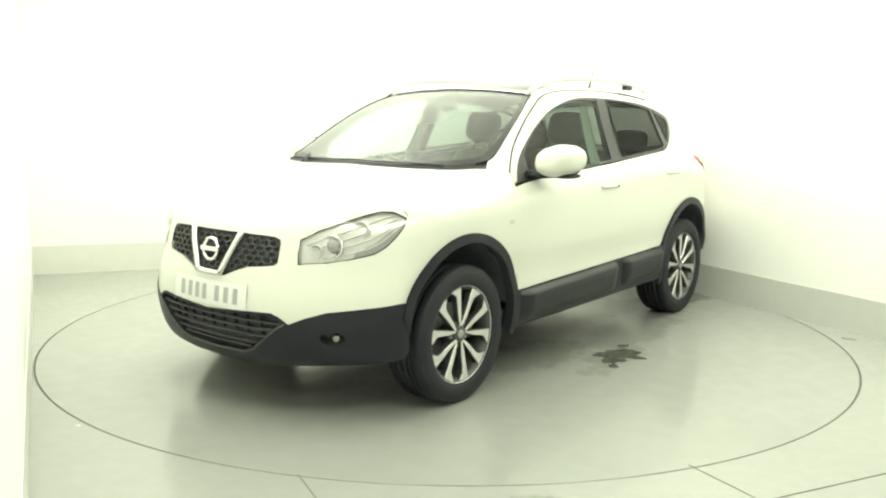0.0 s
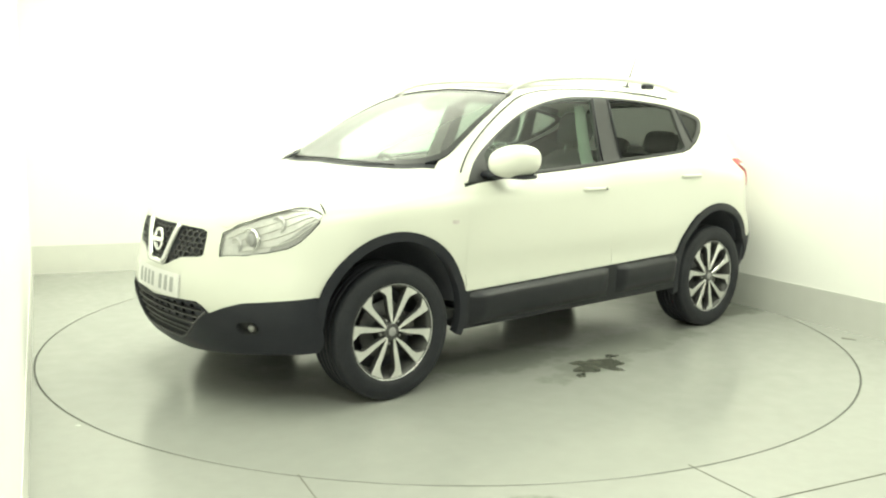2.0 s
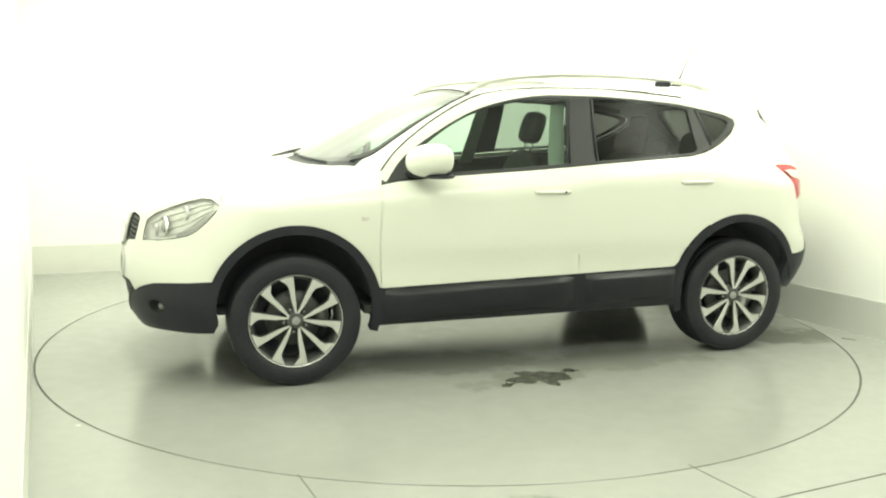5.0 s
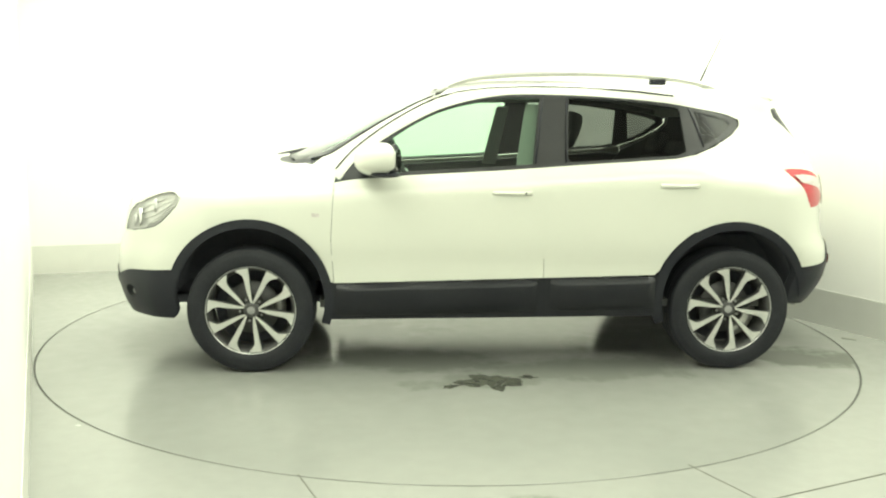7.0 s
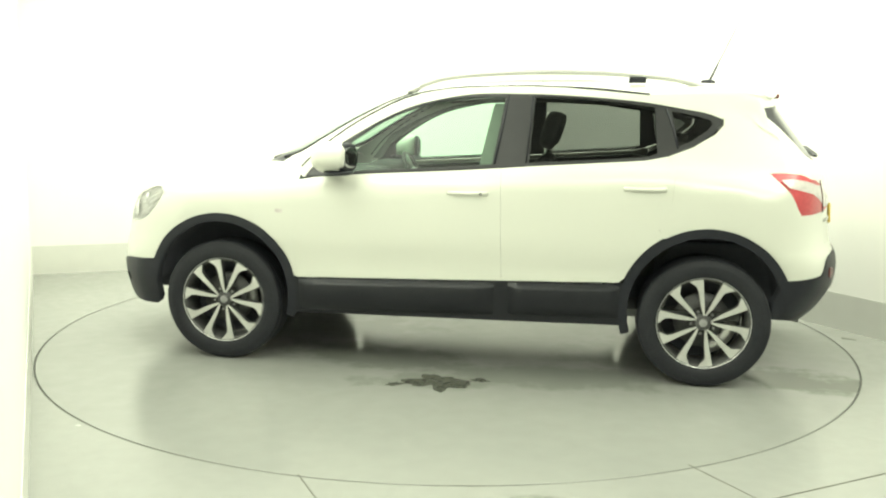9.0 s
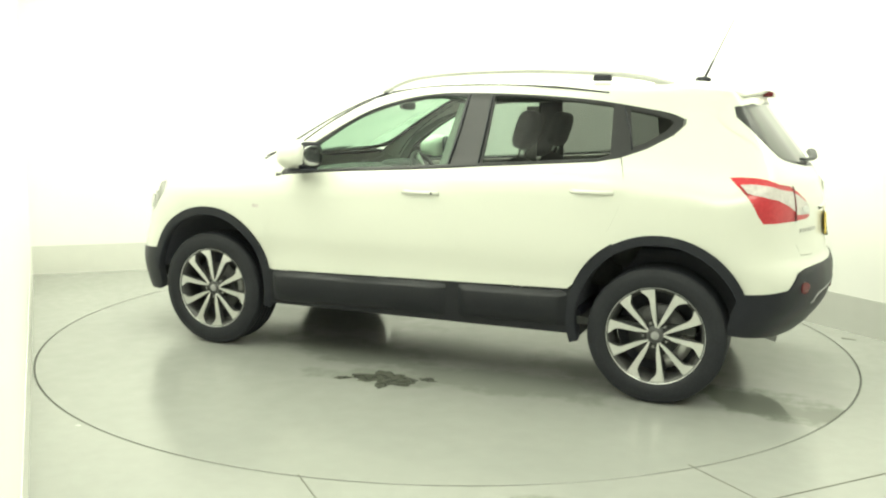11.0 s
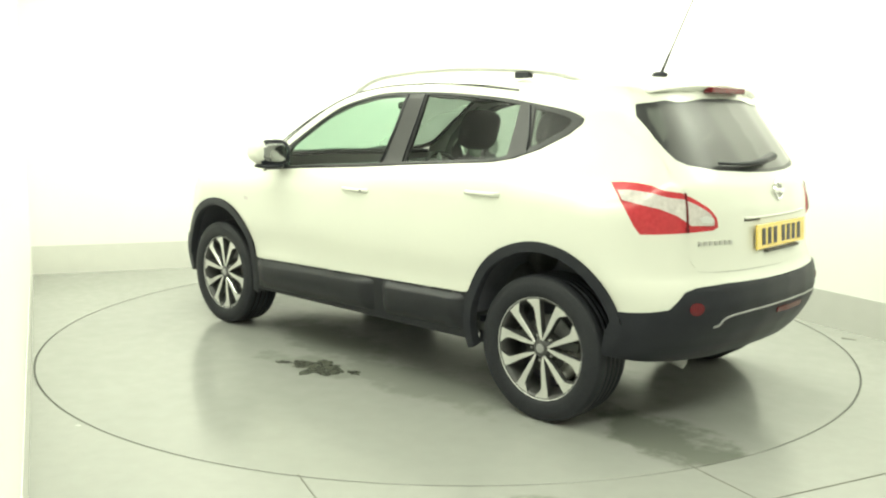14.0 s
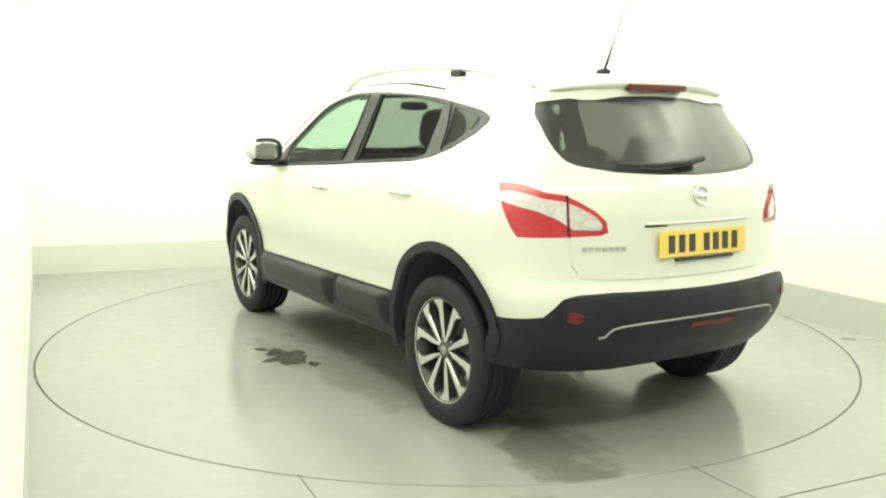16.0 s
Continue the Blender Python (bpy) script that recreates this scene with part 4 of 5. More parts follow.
    for r, z in enumerate(rows_z):
        y = -0.42 + (cell / 2 if r % 2 else 0)
        while y < 0.42:
            pts = [(y, z + 0.006), (y + cell * 0.25, z - 0.004), (y + cell * 0.75, z - 0.004), (y + cell, z + 0.006)]
            for a, b in zip(pts, pts[1:]):
                if in_grille(a) and in_grille(b) and clear_of_chevron(a) and clear_of_chevron(b):
                    bar(bm, a, b, 0.0055, -0.006)
            up_ = (y + cell * (0.0), z + 0.006), (y + cell * 0.0, z + 0.022)
            if in_grille(up_[0]) and in_grille(up_[1]) and clear_of_chevron(up_[0]) and clear_of_chevron(up_[1]):
                bar(bm, up_[0], up_[1], 0.006, -0.006)
            y += cell
    tagged(part("honeycomb", bm, M_POCKET, recess, smooth=False), label="dark grey honeycomb mesh", kind="stuff")
    # bright V and round badge
    for ends, wide in ((((0.174, 0.85), (0.077, 0.66)), 0.016), (((-0.174, 0.85), (-0.077, 0.66)), 0.016), (((0.085, 0.66), (-0.085, 0.66)), 0.014)):
        vp = on_body("front", face_on("front", lin(ends, 0.02)))
        vn = field_normal(vp)
        bm = bmesh.new()
        add_tube(bm, [p + n_ * 0.006 for p, n_ in zip(vp, vn)], wide, 10)
        part("grille_chevron", bm, M_CHROME, recess, "chrome chevron bar")
    pb = on_body("front", face_on("front", [(0.0, 0.765)]))[0]
    bm = bmesh.new()
    m = Matrix.Translation(Vector(pb) + Vector((0.012, 0, 0))) @ Matrix.Rotation(radians(90 - 8), 4, "Y")
    add_rev(bm, [(0.042, -0.004), (0.043, 0.004), (0.047, 0.008), (0.053, 0.008), (0.058, 0.003), (0.058, -0.006), (0.042, -0.004)], m, 40)
    add_box(bm, -0.011, 0.011, -0.064, 0.064, -0.004, 0.012, m, 0.002)
    part("badge", bm, M_CHROME, recess, "round chrome badge with a cross bar")
    # black front lower bumper
    lg_half = [(0, 0.488), (0.3, 0.505), (0.38, 0.508), (0.43, 0.493), (0.45, 0.468), (0.40, 0.43), (0.33, 0.375), (0.265, 0.325), (0.2, 0.305), (0, 0.30)]
    lg = [tuple(p) for p in face_on("front", both(lg_half))]
    bt = [(0.0, 0.490), (0.3, 0.508), (0.39, 0.511), (0.432, 0.496), (0.472, 0.466), (0.54, 0.498), (0.62, 0.526), (0.735, 0.541)]
    fb_out = [tuple(p) for p in face_on("front", bt)] + [tuple(p) for p in flat("front", on_body("side", [(1.737, 0.558), (1.715, 0.45), (1.70, 0.34), (1.72, 0.30)]))] + [tuple(p) for p in face_on("front", [(0.66, 0.29), (0.55, 0.282), (0.4, 0.268), (0.2, 0.25), (0, 0.245)])]
    fogz = [(0.64 + 0.045 * math.cos(a), 0.415 + 0.034 * math.sin(a)) for a in np.linspace(0, 2 * math.pi, 22)[:-1]]
    fog = [tuple(p) for p in face_on("front", fogz)]
    fog_m = [(-p[0], p[1]) for p in fog][::-1]
    lg_in = [tuple(p) for p in face_on("front", both([(0, 0.484), (0.3, 0.501), (0.375, 0.504), (0.42, 0.49), (0.437, 0.467), (0.39, 0.43), (0.32, 0.378), (0.26, 0.331), (0.2, 0.311), (0, 0.306)]))]
    lowf = whole("front_bumper_skirt", "front", both(fb_out), M_BLACK, car, holes=(lg_in, fog, fog_m), lift=0.006, thick=0.05, step=0.04, label="black textured plastic lower front bumper")
    intake = whole("lower_grille", "front", lg, M_LINER, lowf, lift=-0.045, thick=-0.04, step=0.05, label="black slatted lower air intake")
    for z in (0.335, 0.36, 0.395, 0.43, 0.465):
        w = float(np.interp(z, [0.31, 0.375, 0.43, 0.467], [0.2, 0.32, 0.39, 0.43]))
        bm = bmesh.new()
        for a, b in zip(np.linspace(-w, w, 13), np.linspace(-w, w, 13)[1:]):
            bar(bm, (a, z), (b, z), 0.009, -0.008)
        part("slat", bm, M_POCKET, intake, smooth=False)
    for yv in np.arange(-0.32, 0.33, 0.08):
        bm = bmesh.new()
        bar(bm, (yv, 0.40), (yv, 0.485), 0.008, -0.02)
        part("slat_divider", bm, M_BLACK, intake, smooth=False)
    lip = [(0, 0.305), (0.2, 0.309), (0.265, 0.33), (0.33, 0.379), (0.40, 0.434), (0.455, 0.472)]
    lp = on_body("front", face_on("front", [(-p[0], p[1]) for p in lip[:0:-1]] + lip))
    bm = bmesh.new()
    add_tube(bm, [p + n_ * 0.006 for p, n_ in zip(lp, field_normal(lp))], 0.006, 6)
    part("intake_lip", bm, M_POCKET, lowf, "grey lower lip of the air intake")
    pair("fog_recess", "front", fog, M_GLOSSBLACK, lowf, lift=-0.03, thick=-0.03, step=0.02)
    for s in (1, -1):
        pf = on_body("front", face_on("front", [(0.645, 0.413)]))[0] * [1, s, 1]
        bm = bmesh.new()
        add_rev(bm, [(0.0005, 0.006), (0.010, 0.005), (0.016, 0.001), (0.019, -0.005), (0.02, -0.03)], Matrix.Translation(pf + np.array([-0.012, 0, 0])) @ Matrix.Rotation(radians(s * 35), 4, "Z") @ Matrix.Rotation(radians(90), 4, "Y"), 24)
        bmesh.ops.recalc_face_normals(bm, faces=bm.faces[:])
        part("fog_lamp", bm, M_DISCMETAL, lowf, "small round front fog lamp")
    # head lamps: bowl, reflectors, clear lens
    bowl = pair("headlamp", "front", hl, M_REFLECTOR, car, lift=-0.016, thick=-0.0145, step=0.03, label="clear headlamp with chrome reflectors")
    pair("headlamp_lens", "front", hl, M_LENS, bowl, lift=0.001, thick=0.004, step=0.04, label="clear lens cover")
    dark3 = [(1.665, 0.76, 0.915), (1.68, 0.763, 0.893), (1.72, 0.756, 0.85), (1.765, 0.736, 0.806), (1.81, 0.713, 0.78), (1.88, 0.66, 0.763), (1.87, 0.66, 0.785), (1.80, 0.715, 0.83), (1.74, 0.74, 0.88)]
    pair("headlamp_bezel", "front", [tuple(p) for p in flat("front", dark3)], M_CREASE, bowl, lift=-0.012, thick=0.004, step=0.02)
    for f in (0.22, 0.42, 0.62, 0.82):
        line = [np.array(hl[2 + k]) * (1 - f) + np.array(hl[14 - k]) * f for k in range(6)]
        fp = on_body("front", curve(line, 3))
        fn_ = field_normal(fp)
        for s, b in zip((1, -1), bowl):
            bm = bmesh.new()
            add_tube(bm, [(p - n_ * 0.013) * [1, s, 1] for p, n_ in zip(fp, fn_)], 0.003, 5)
            part("reflector_fin", bm, M_SILVER, b)
    rimpts = hl + [hl[0]]
    rp = on_body("front", rimpts)
    rn = field_normal(rp)
    for s, b in zip((1, -1), bowl):
        bm = bmesh.new()
        add_tube(bm, [(p - n_ * 0.001) * [1, s, 1] for p, n_ in zip(rp, rn)], 0.003, 5)
        part("headlamp_seal", bm, M_BLACK, b)
        for k, (yy, zz, rr, mt) in enumerate(((0.60, 0.815, 0.05, M_CHROME), (0.60, 0.815, 0.034, M_GLASS), (0.545, 0.79, 0.03, M_REFLECTOR), (0.68, 0.89, 0.036, M_REFLECTOR))):
            pf = on_body("front", face_on("front", [(yy, zz)]))[0]
            nf = field_normal(pf[None])[0]
            q = Vector((1, 0.25, 0)).normalized()
            mm = Matrix.Translation(Vector((pf - nf * (0.014 if mt is not M_GLASS else 0.013)) * [1, s, 1])) @ Vector((q.x, q.y * s, 0)).to_track_quat("Z", "Y").to_matrix().to_4x4()
            bm = bmesh.new()
            if mt is M_GLASS:
                add_rev(bm, [(0.0005, 0.012), (rr * 0.5, 0.010), (rr * 0.85, 0.004), (rr, -0.004)], mm, 24)
                part("projector_lens", bm, M_CREASE, b)
            else:
                add_rev(bm, [(rr * 0.6, -0.006), (rr * 0.85, -0.001), (rr, 0.004), (rr * 1.08, 0.004), (rr * 1.08, -0.01)], mm, 28)
                part("lamp_ring", bm, mt, b)
    # inner dark shell behind the gaps, door linings, headliner
    pair("door_lining", "side", [(0.86, 0.34), (0.86, 1.06), (0.48, 1.07), (0.0, 1.10), (-0.4, 1.13), (-0.98, 1.172), (-1.1, 1.16), (-0.86, 0.75), (-0.86, 0.36)], M_TRIM, car, lift=-0.05, thick=0.01, step=0.12)
    pair("rear_lining", "side", [(-1.11, 1.19), (-0.9, 0.80), (-1.6, 0.84), (-1.62, 1.1), (-1.52, 1.42), (-1.40, 1.42), (-1.395, 1.36), (-1.33, 1.30)], M_TRIM, car, lift=-0.05, thick=0.01, step=0.12)
    whole("headliner", "top", both_top([np.array(p) for p in [(0.25, 0), (0.24, 0.5), (0.0, 0.57), (-1.3, 0.56), (-1.6, 0.5), (-1.64, 0)]]), M_HEADLINER, car, holes=(both_top([p * [0.94, 0.97] for p in glass_roof]),), lift=-0.05, thick=0.01, step=0.12)
    pair("pillar_trim", "side", [(0.84, 1.10), (0.78, 1.10), (0.69, 1.215), (0.44, 1.375), (0.22, 1.46), (0.0, 1.51), (-0.4, 1.52), (-0.95, 1.485), (-1.3, 1.43), (-1.3, 1.46), (-0.95, 1.525), (-0.4, 1.55), (0.0, 1.54), (0.25, 1.485), (0.5, 1.39), (0.7, 1.275)], M_HEADLINER, car, lift=-0.04, thick=0.008, step=0.08)
    # underbody
    bm = bmesh.new()
    add_box(bm, -1.72, 1.8, -0.5, 0.5, 0.31, 0.36, bevel=0.02)
    add_box(bm, -0.88, 0.88, -0.81, 0.81, 0.315, 0.36, bevel=0.02)
    add_box(bm, 1.0, 1.95, -0.42, 0.42, 0.31, 0.80, bevel=0.03)
    add_box(bm, -1.8, -0.95, -0.5, 0.5, 0.34, 0.72, bevel=0.03)
    part("underbody", bm, M_LINER, car, "black underbody", smooth=False)
    for cx in (WB, -WB):
        for s in (1, -1):
            bm = bmesh.new()
            m = Matrix.Translation((cx, s * 0.83, ARCH_Z)) @ Matrix.Rotation(radians(90 * s), 4, "X")
            add_rev(bm, [(0.40, 0.0), (0.40, 0.38), (0.001, 0.38)], m, 40, radians(168), radians(6) if s > 0 else radians(186))
            part("wheel_liner", bm, M_LINER, car, "black plastic wheel housing")
    bm = bmesh.new()
    add_box(bm, -1.5, 0.95, -0.80, 0.80, 0.35, 0.39)
    part("cabin_floor", bm, M_TRIM, car, smooth=False)
    for s in (1, -1):
        bm = bmesh.new()
        add_box(bm, 0.85, 0.87, s * 0.60 - 0.13, s * 0.60 + 0.20, 0.285, 0.42, bevel=0.004)
        part("mud_flap", bm, M_BLACK, car, smooth=False)
        bm = bmesh.new()
        add_box(bm, -0.93, -0.905, s * 0.62 - 0.09, s * 0.62 + 0.17, 0.285, 0.42, bevel=0.004)
        part("mud_flap", bm, M_BLACK, car, smooth=False)
    return tailgate, front_doors, rear_doors


def wheel_meshes():
    """Meshes of one wheel, axis along +y (outer face), shared by the four wheels."""
    out = []
    to_y = Matrix.Rotation(radians(-90), 4, "X")

    def keep(name, bm, mat, smooth=True):
        me = bpy.data.meshes.new(name)
        bmesh.ops.recalc_face_normals(bm, faces=bm.faces[:])
        bm.to_mesh(me)
        bm.free()
        for p in me.polygons:
            p.use_smooth = smooth
        me.materials.append(mat)
        return me

    bm = bmesh.new()
    add_rev(bm, [(0.236, -0.10), (0.222, -0.08), (0.21, -0.03), (0.21, 0.04), (0.222, 0.085), (0.232, 0.098), (0.243, 0.101), (0.245, 0.094), (0.24, 0.085), (0.24, -0.10), (0.236, -0.10)], to_y, 72)
    rim = keep("wheel", bm, M_POCKET)
    bm = bmesh.new()
    add_rev(bm, [(0.235, 0.0975), (0.238, 0.1005), (0.243, 0.103), (0.2465, 0.097)], to_y, 72)
    lip = keep("rim_lip", bm, M_ALLOY)
    bm = bmesh.new()
    prof = [(0.236, -0.104), (0.258, -0.112), (0.295, -0.115), (0.325, -0.108), (0.336, -0.096), (0.3395, -0.08)]
    for g0 in (-0.055, -0.02, 0.015, 0.05):
        prof += [(0.34, g0 - 0.004), (0.332, g0 - 0.003), (0.332, g0 + 0.003), (0.34, g0 + 0.004)]
    prof += [(0.3395, 0.08), (0.336, 0.096), (0.331, 0.105), (0.325, 0.108), (0.312, 0.110), (0.308, 0.1125), (0.295, 0.115), (0.27, 0.115), (0.258, 0.112), (0.246, 0.107), (0.238, 0.10)]
    add_rev(bm, prof, to_y, 96)
    tyre = keep("tyre", bm, M_TYRE)
    bm = bmesh.new()
    add_rev(bm, [(0.0005, 0.089), (0.034, 0.089), (0.044, 0.084), (0.05, 0.072), (0.07, 0.05), (0.07, -0.02), (0.0005, -0.02)], to_y, 40)
    hub = keep("hub", bm, M_POCKET)
    bm = bmesh.new()
    add_rev(bm, [(0.0005, 0.096), (0.016, 0.095), (0.021, 0.093), (0.023, 0.085)], to_y, 30)
    cap = keep("hub_cap", bm, M_CREASE)

    # one spoke of a pair that frames an oval opening: (radius, inner angle, outer angle, height)
    def spoke(side):
        bm = bmesh.new()
        st = [(0.040, 21, 36, 0.088), (0.05, 20, 35, 0.089), (0.06, 17, 32.3, 0.09), (0.08, 15, 29.5, 0.091), (0.10, 14, 28, 0.092), (0.14, 14.3, 25.8, 0.0935), (0.17, 14.6, 25, 0.0945), (0.19, 13.6, 24.6, 0.095), (0.205, 10.5, 24.3, 0.0955), (0.218, 7.5, 24.1, 0.096), (0.228, 5.5, 24, 0.096), (0.240, 4.5, 24, 0.097)]
        rows = []
        for r, a0, a1, h in st:
            e = math.degrees(0.0022 / r)
            ring_ = []
            for a, y in ((a0, h - 0.004), (a0 + e, h), (a1 - e, h), (a1, h - 0.004), (a1 - e * 0.5, h - 0.036), (a0 + e * 0.5, h - 0.036)):
                ring_.append(bm.verts.new((side * r * math.sin(radians(a)), y, r * math.cos(radians(a)))))
            rows.append(ring_)
        for p, q in zip(rows, rows[1:]):
            for k in range(6):
                bm.faces.new((p[k], p[(k + 1) % 6], q[(k + 1) % 6], q[k]))
        bm.faces.new(rows[0])
        bm.faces.new(rows[-1][::-1])
        me = keep("spoke", bm, M_ALLOY, smooth=False)
        me.materials.append(M_POCKET)
        for p in me.polygons:
            if p.normal.y < 0.45:
                p.material_index = 1
        return me

    sp = (spoke(1), spoke(-1))
    bm = bmesh.new()
    add_rev(bm, [(0.0085, 0.0), (0.0085, 0.012), (0.006, 0.016), (0.0005, 0.016)], to_y, 10)
    bolt = keep("wheel_bolt", bm, M_DISCMETAL)
    bm = bmesh.new()
    add_rev(bm, [(0.07, 0.0), (0.145, 0.0), (0.146, -0.004), (0.146, -0.02), (0.145, -0.022), (0.07, -0.022)], to_y, 48)
    disc = keep("brake_disc", bm, M_ROTOR)
    bm = bmesh.new()
    add_rev(bm, [(0.205, -0.02), (0.205, -0.06), (0.0005, -0.06)], to_y, 40)
    back = keep("backplate", bm, M_LINER)
    return rim, tyre, hub, cap, sp, bolt, disc, back, lip


def wheels(car):
    rim, tyre, hub, cap, sp, bolt, disc, back, lip = wheel_meshes()
    for cx in (WB, -WB):
        for s in (1, -1):
            w = new("wheel", rim)
            w.parent = car
            w.matrix_basis = pose(cx, s * 0.745, 0.34, 0, 0, 0 if s > 0 else 180)
            tagged(w, label="ten-spoke machined alloy wheel with black tyre")
            spin = 26.5 if s > 0 else 9

            def sub(name, me, m=None, label=""):
                o = new(name, me)
                o.parent = w
                if m is not None:
                    o.matrix_basis = m
                if label:
                    tagged(o, label=label)
                return o

            sub("tyre", tyre, label="black rubber tyre")
            sub("rim_lip", lip, label="bright machined rim edge")
            sub("hub", hub)
            sub("hub_cap", cap)
            sub("brake_disc", disc, Matrix.Translation((0, 0.015, 0)))
            sub("backplate", back)
            for k in range(5):
                for j, side in enumerate((1, -1)):
                    # pairs of spokes
                    sub("spoke", sp[j], pose(0, 0, 0, 0, 72 * k + spin, 0))
                a = 72 * k + spin
                sub("wheel_bolt", bolt, Matrix.Rotation(radians(a), 4, "Y") @ Matrix.Translation((0, 0.064, 0.061)))
            bm = bmesh.new()
            add_rev(bm, [(0.115, -0.03), (0.175, -0.03), (0.178, 0.03), (0.115, 0.034), (0.115, -0.03)], Matrix.Rotation(radians(-90), 4, "X"), 12, radians(72 if cx < 0 else 40), radians((108 if cx < 0 else 160) if s > 0 else (0 if cx < 0 else -20)))
            bmesh.ops.recalc_face_normals(bm, faces=bm.faces[:])
            part("brake_caliper", bm, M_SILVER if cx < 0 else M_DISCMETAL, w)


def soft_box(bm, cx, cy, cz, sx, sy, sz, m=None, p=4.0, seg=20):
    """A cushion: a rounded box."""
    t = bmesh.new()
    bmesh.ops.create_uvsphere(t, u_segments=seg, v_segments=seg // 2 + 2, radius=1)
    for v in t.verts:
        c = v.co
        k = (abs(c.x) ** p + abs(c.y) ** p + abs(c.z) ** p) ** (-1 / p)
        c = c * k
        v.co = Vector((cx + c.x * sx / 2, cy + c.y * sy / 2, cz + c.z * sz / 2))
    merge(bm, t, m)


def cabin(car):
    for s in (1, -1):
        bm = bmesh.new()
        soft_box(bm, -0.02, s * 0.35, 0.60, 0.52, 0.50, 0.18)
        seat = part("front_seat", bm, M_SEAT, car, "dark cloth front seat")
        bm = bmesh.new()
        soft_box(bm, 0, 0, 0.265, 0.13, 0.47, 0.60, pose(-0.27, s * 0.35, 0.62, 0, -19, 0))
        part("backrest", bm, M_SEAT, seat)
        bm = bmesh.new()
        soft_box(bm, 0, 0, 0.725, 0.10, 0.265, 0.215, pose(-0.27, s * 0.34, 0.62, 0, -17, 0))
        part("headrest", bm, M_SEAT, seat)
        bm = bmesh.new()
        for d in (-0.06, 0.06):
            add_tube(bm, [pose(-0.27, s * 0.34, 0.62, 0, -18, 0) @ Vector((0, d, z)) for z in (0.54, 0.68)], 0.008, 6)
        part("headrest_post", bm, M_CHROME, seat)
    bm = bmesh.new()
    soft_box(bm, -0.85, 0, 0.60, 0.5, 1.3, 0.2, p=6)
    bench = part("rear_bench", bm, M_SEAT, car, "dark cloth rear bench seat")
    bm = bmesh.new()
    soft_box(bm, 0, 0, 0.27, 0.15, 1.3, 0.56, pose(-1.06, 0, 0.62, 0, -20, 0), p=6)
    part("backrest", bm, M_SEAT, bench)
    for y in (0.42, -0.42, 0.0):
        bm = bmesh.new()
        soft_box(bm, 0, y, 0.63 if y else 0.60, 0.09, 0.26, 0.16 if y else 0.11, pose(-1.07, 0, 0.62, 0, -18, 0))
        part("headrest", bm, M_SEAT, bench)
    bm = bmesh.new()
    soft_box(bm, 0.80, 0, 0.86, 0.52, 1.42, 0.40, p=5, seg=28)
    soft_box(bm, 0.62, -0.37, 1.02, 0.26, 0.40, 0.14)
    part("dashboard", bm, M_TRIM, car, "dark moulded dashboard")
    bm = bmesh.new()
    m = pose(0.44, -0.37, 0.97, 0, -62, 0)
    ring_pts = [m @ Vector((0.185 * math.cos(a), 0.185 * math.sin(a), 0)) for a in np.linspace(0, 2 * math.pi, 33)]
    add_tube(bm, ring_pts, 0.015, 8, cap=False)
    wheel_ = part("steering_wheel", bm, M_TRIM, car, "dark leather steering wheel")
    bm = bmesh.new()
    soft_box(bm, 0, 0, 0.0, 0.15, 0.17, 0.05, m)
    for a in (0, 180, 270):
        add_tube(bm, [m @ Vector((0.06 * math.cos(radians(a + 90)), 0.06 * math.sin(radians(a + 90)), 0)), m @ Vector((0.18 * math.cos(radians(a + 90)), 0.18 * math.sin(radians(a + 90)), 0))], 0.016, 6)
    part("steering_boss", bm, M_SILVER, wheel_)
    bm = bmesh.new()
    soft_box(bm, 0.42, 0.0, 1.445, 0.03, 0.2, 0.055)
    part("rear_view_mirror", bm, M_TRIM, car)
    bm = bmesh.new()
    add_box(bm, -1.72, -1.22, -0.6, 0.6, 1.0, 1.02, bevel=0.004)
    part("parcel_shelf", bm, M_TRIM, car, smooth=False)


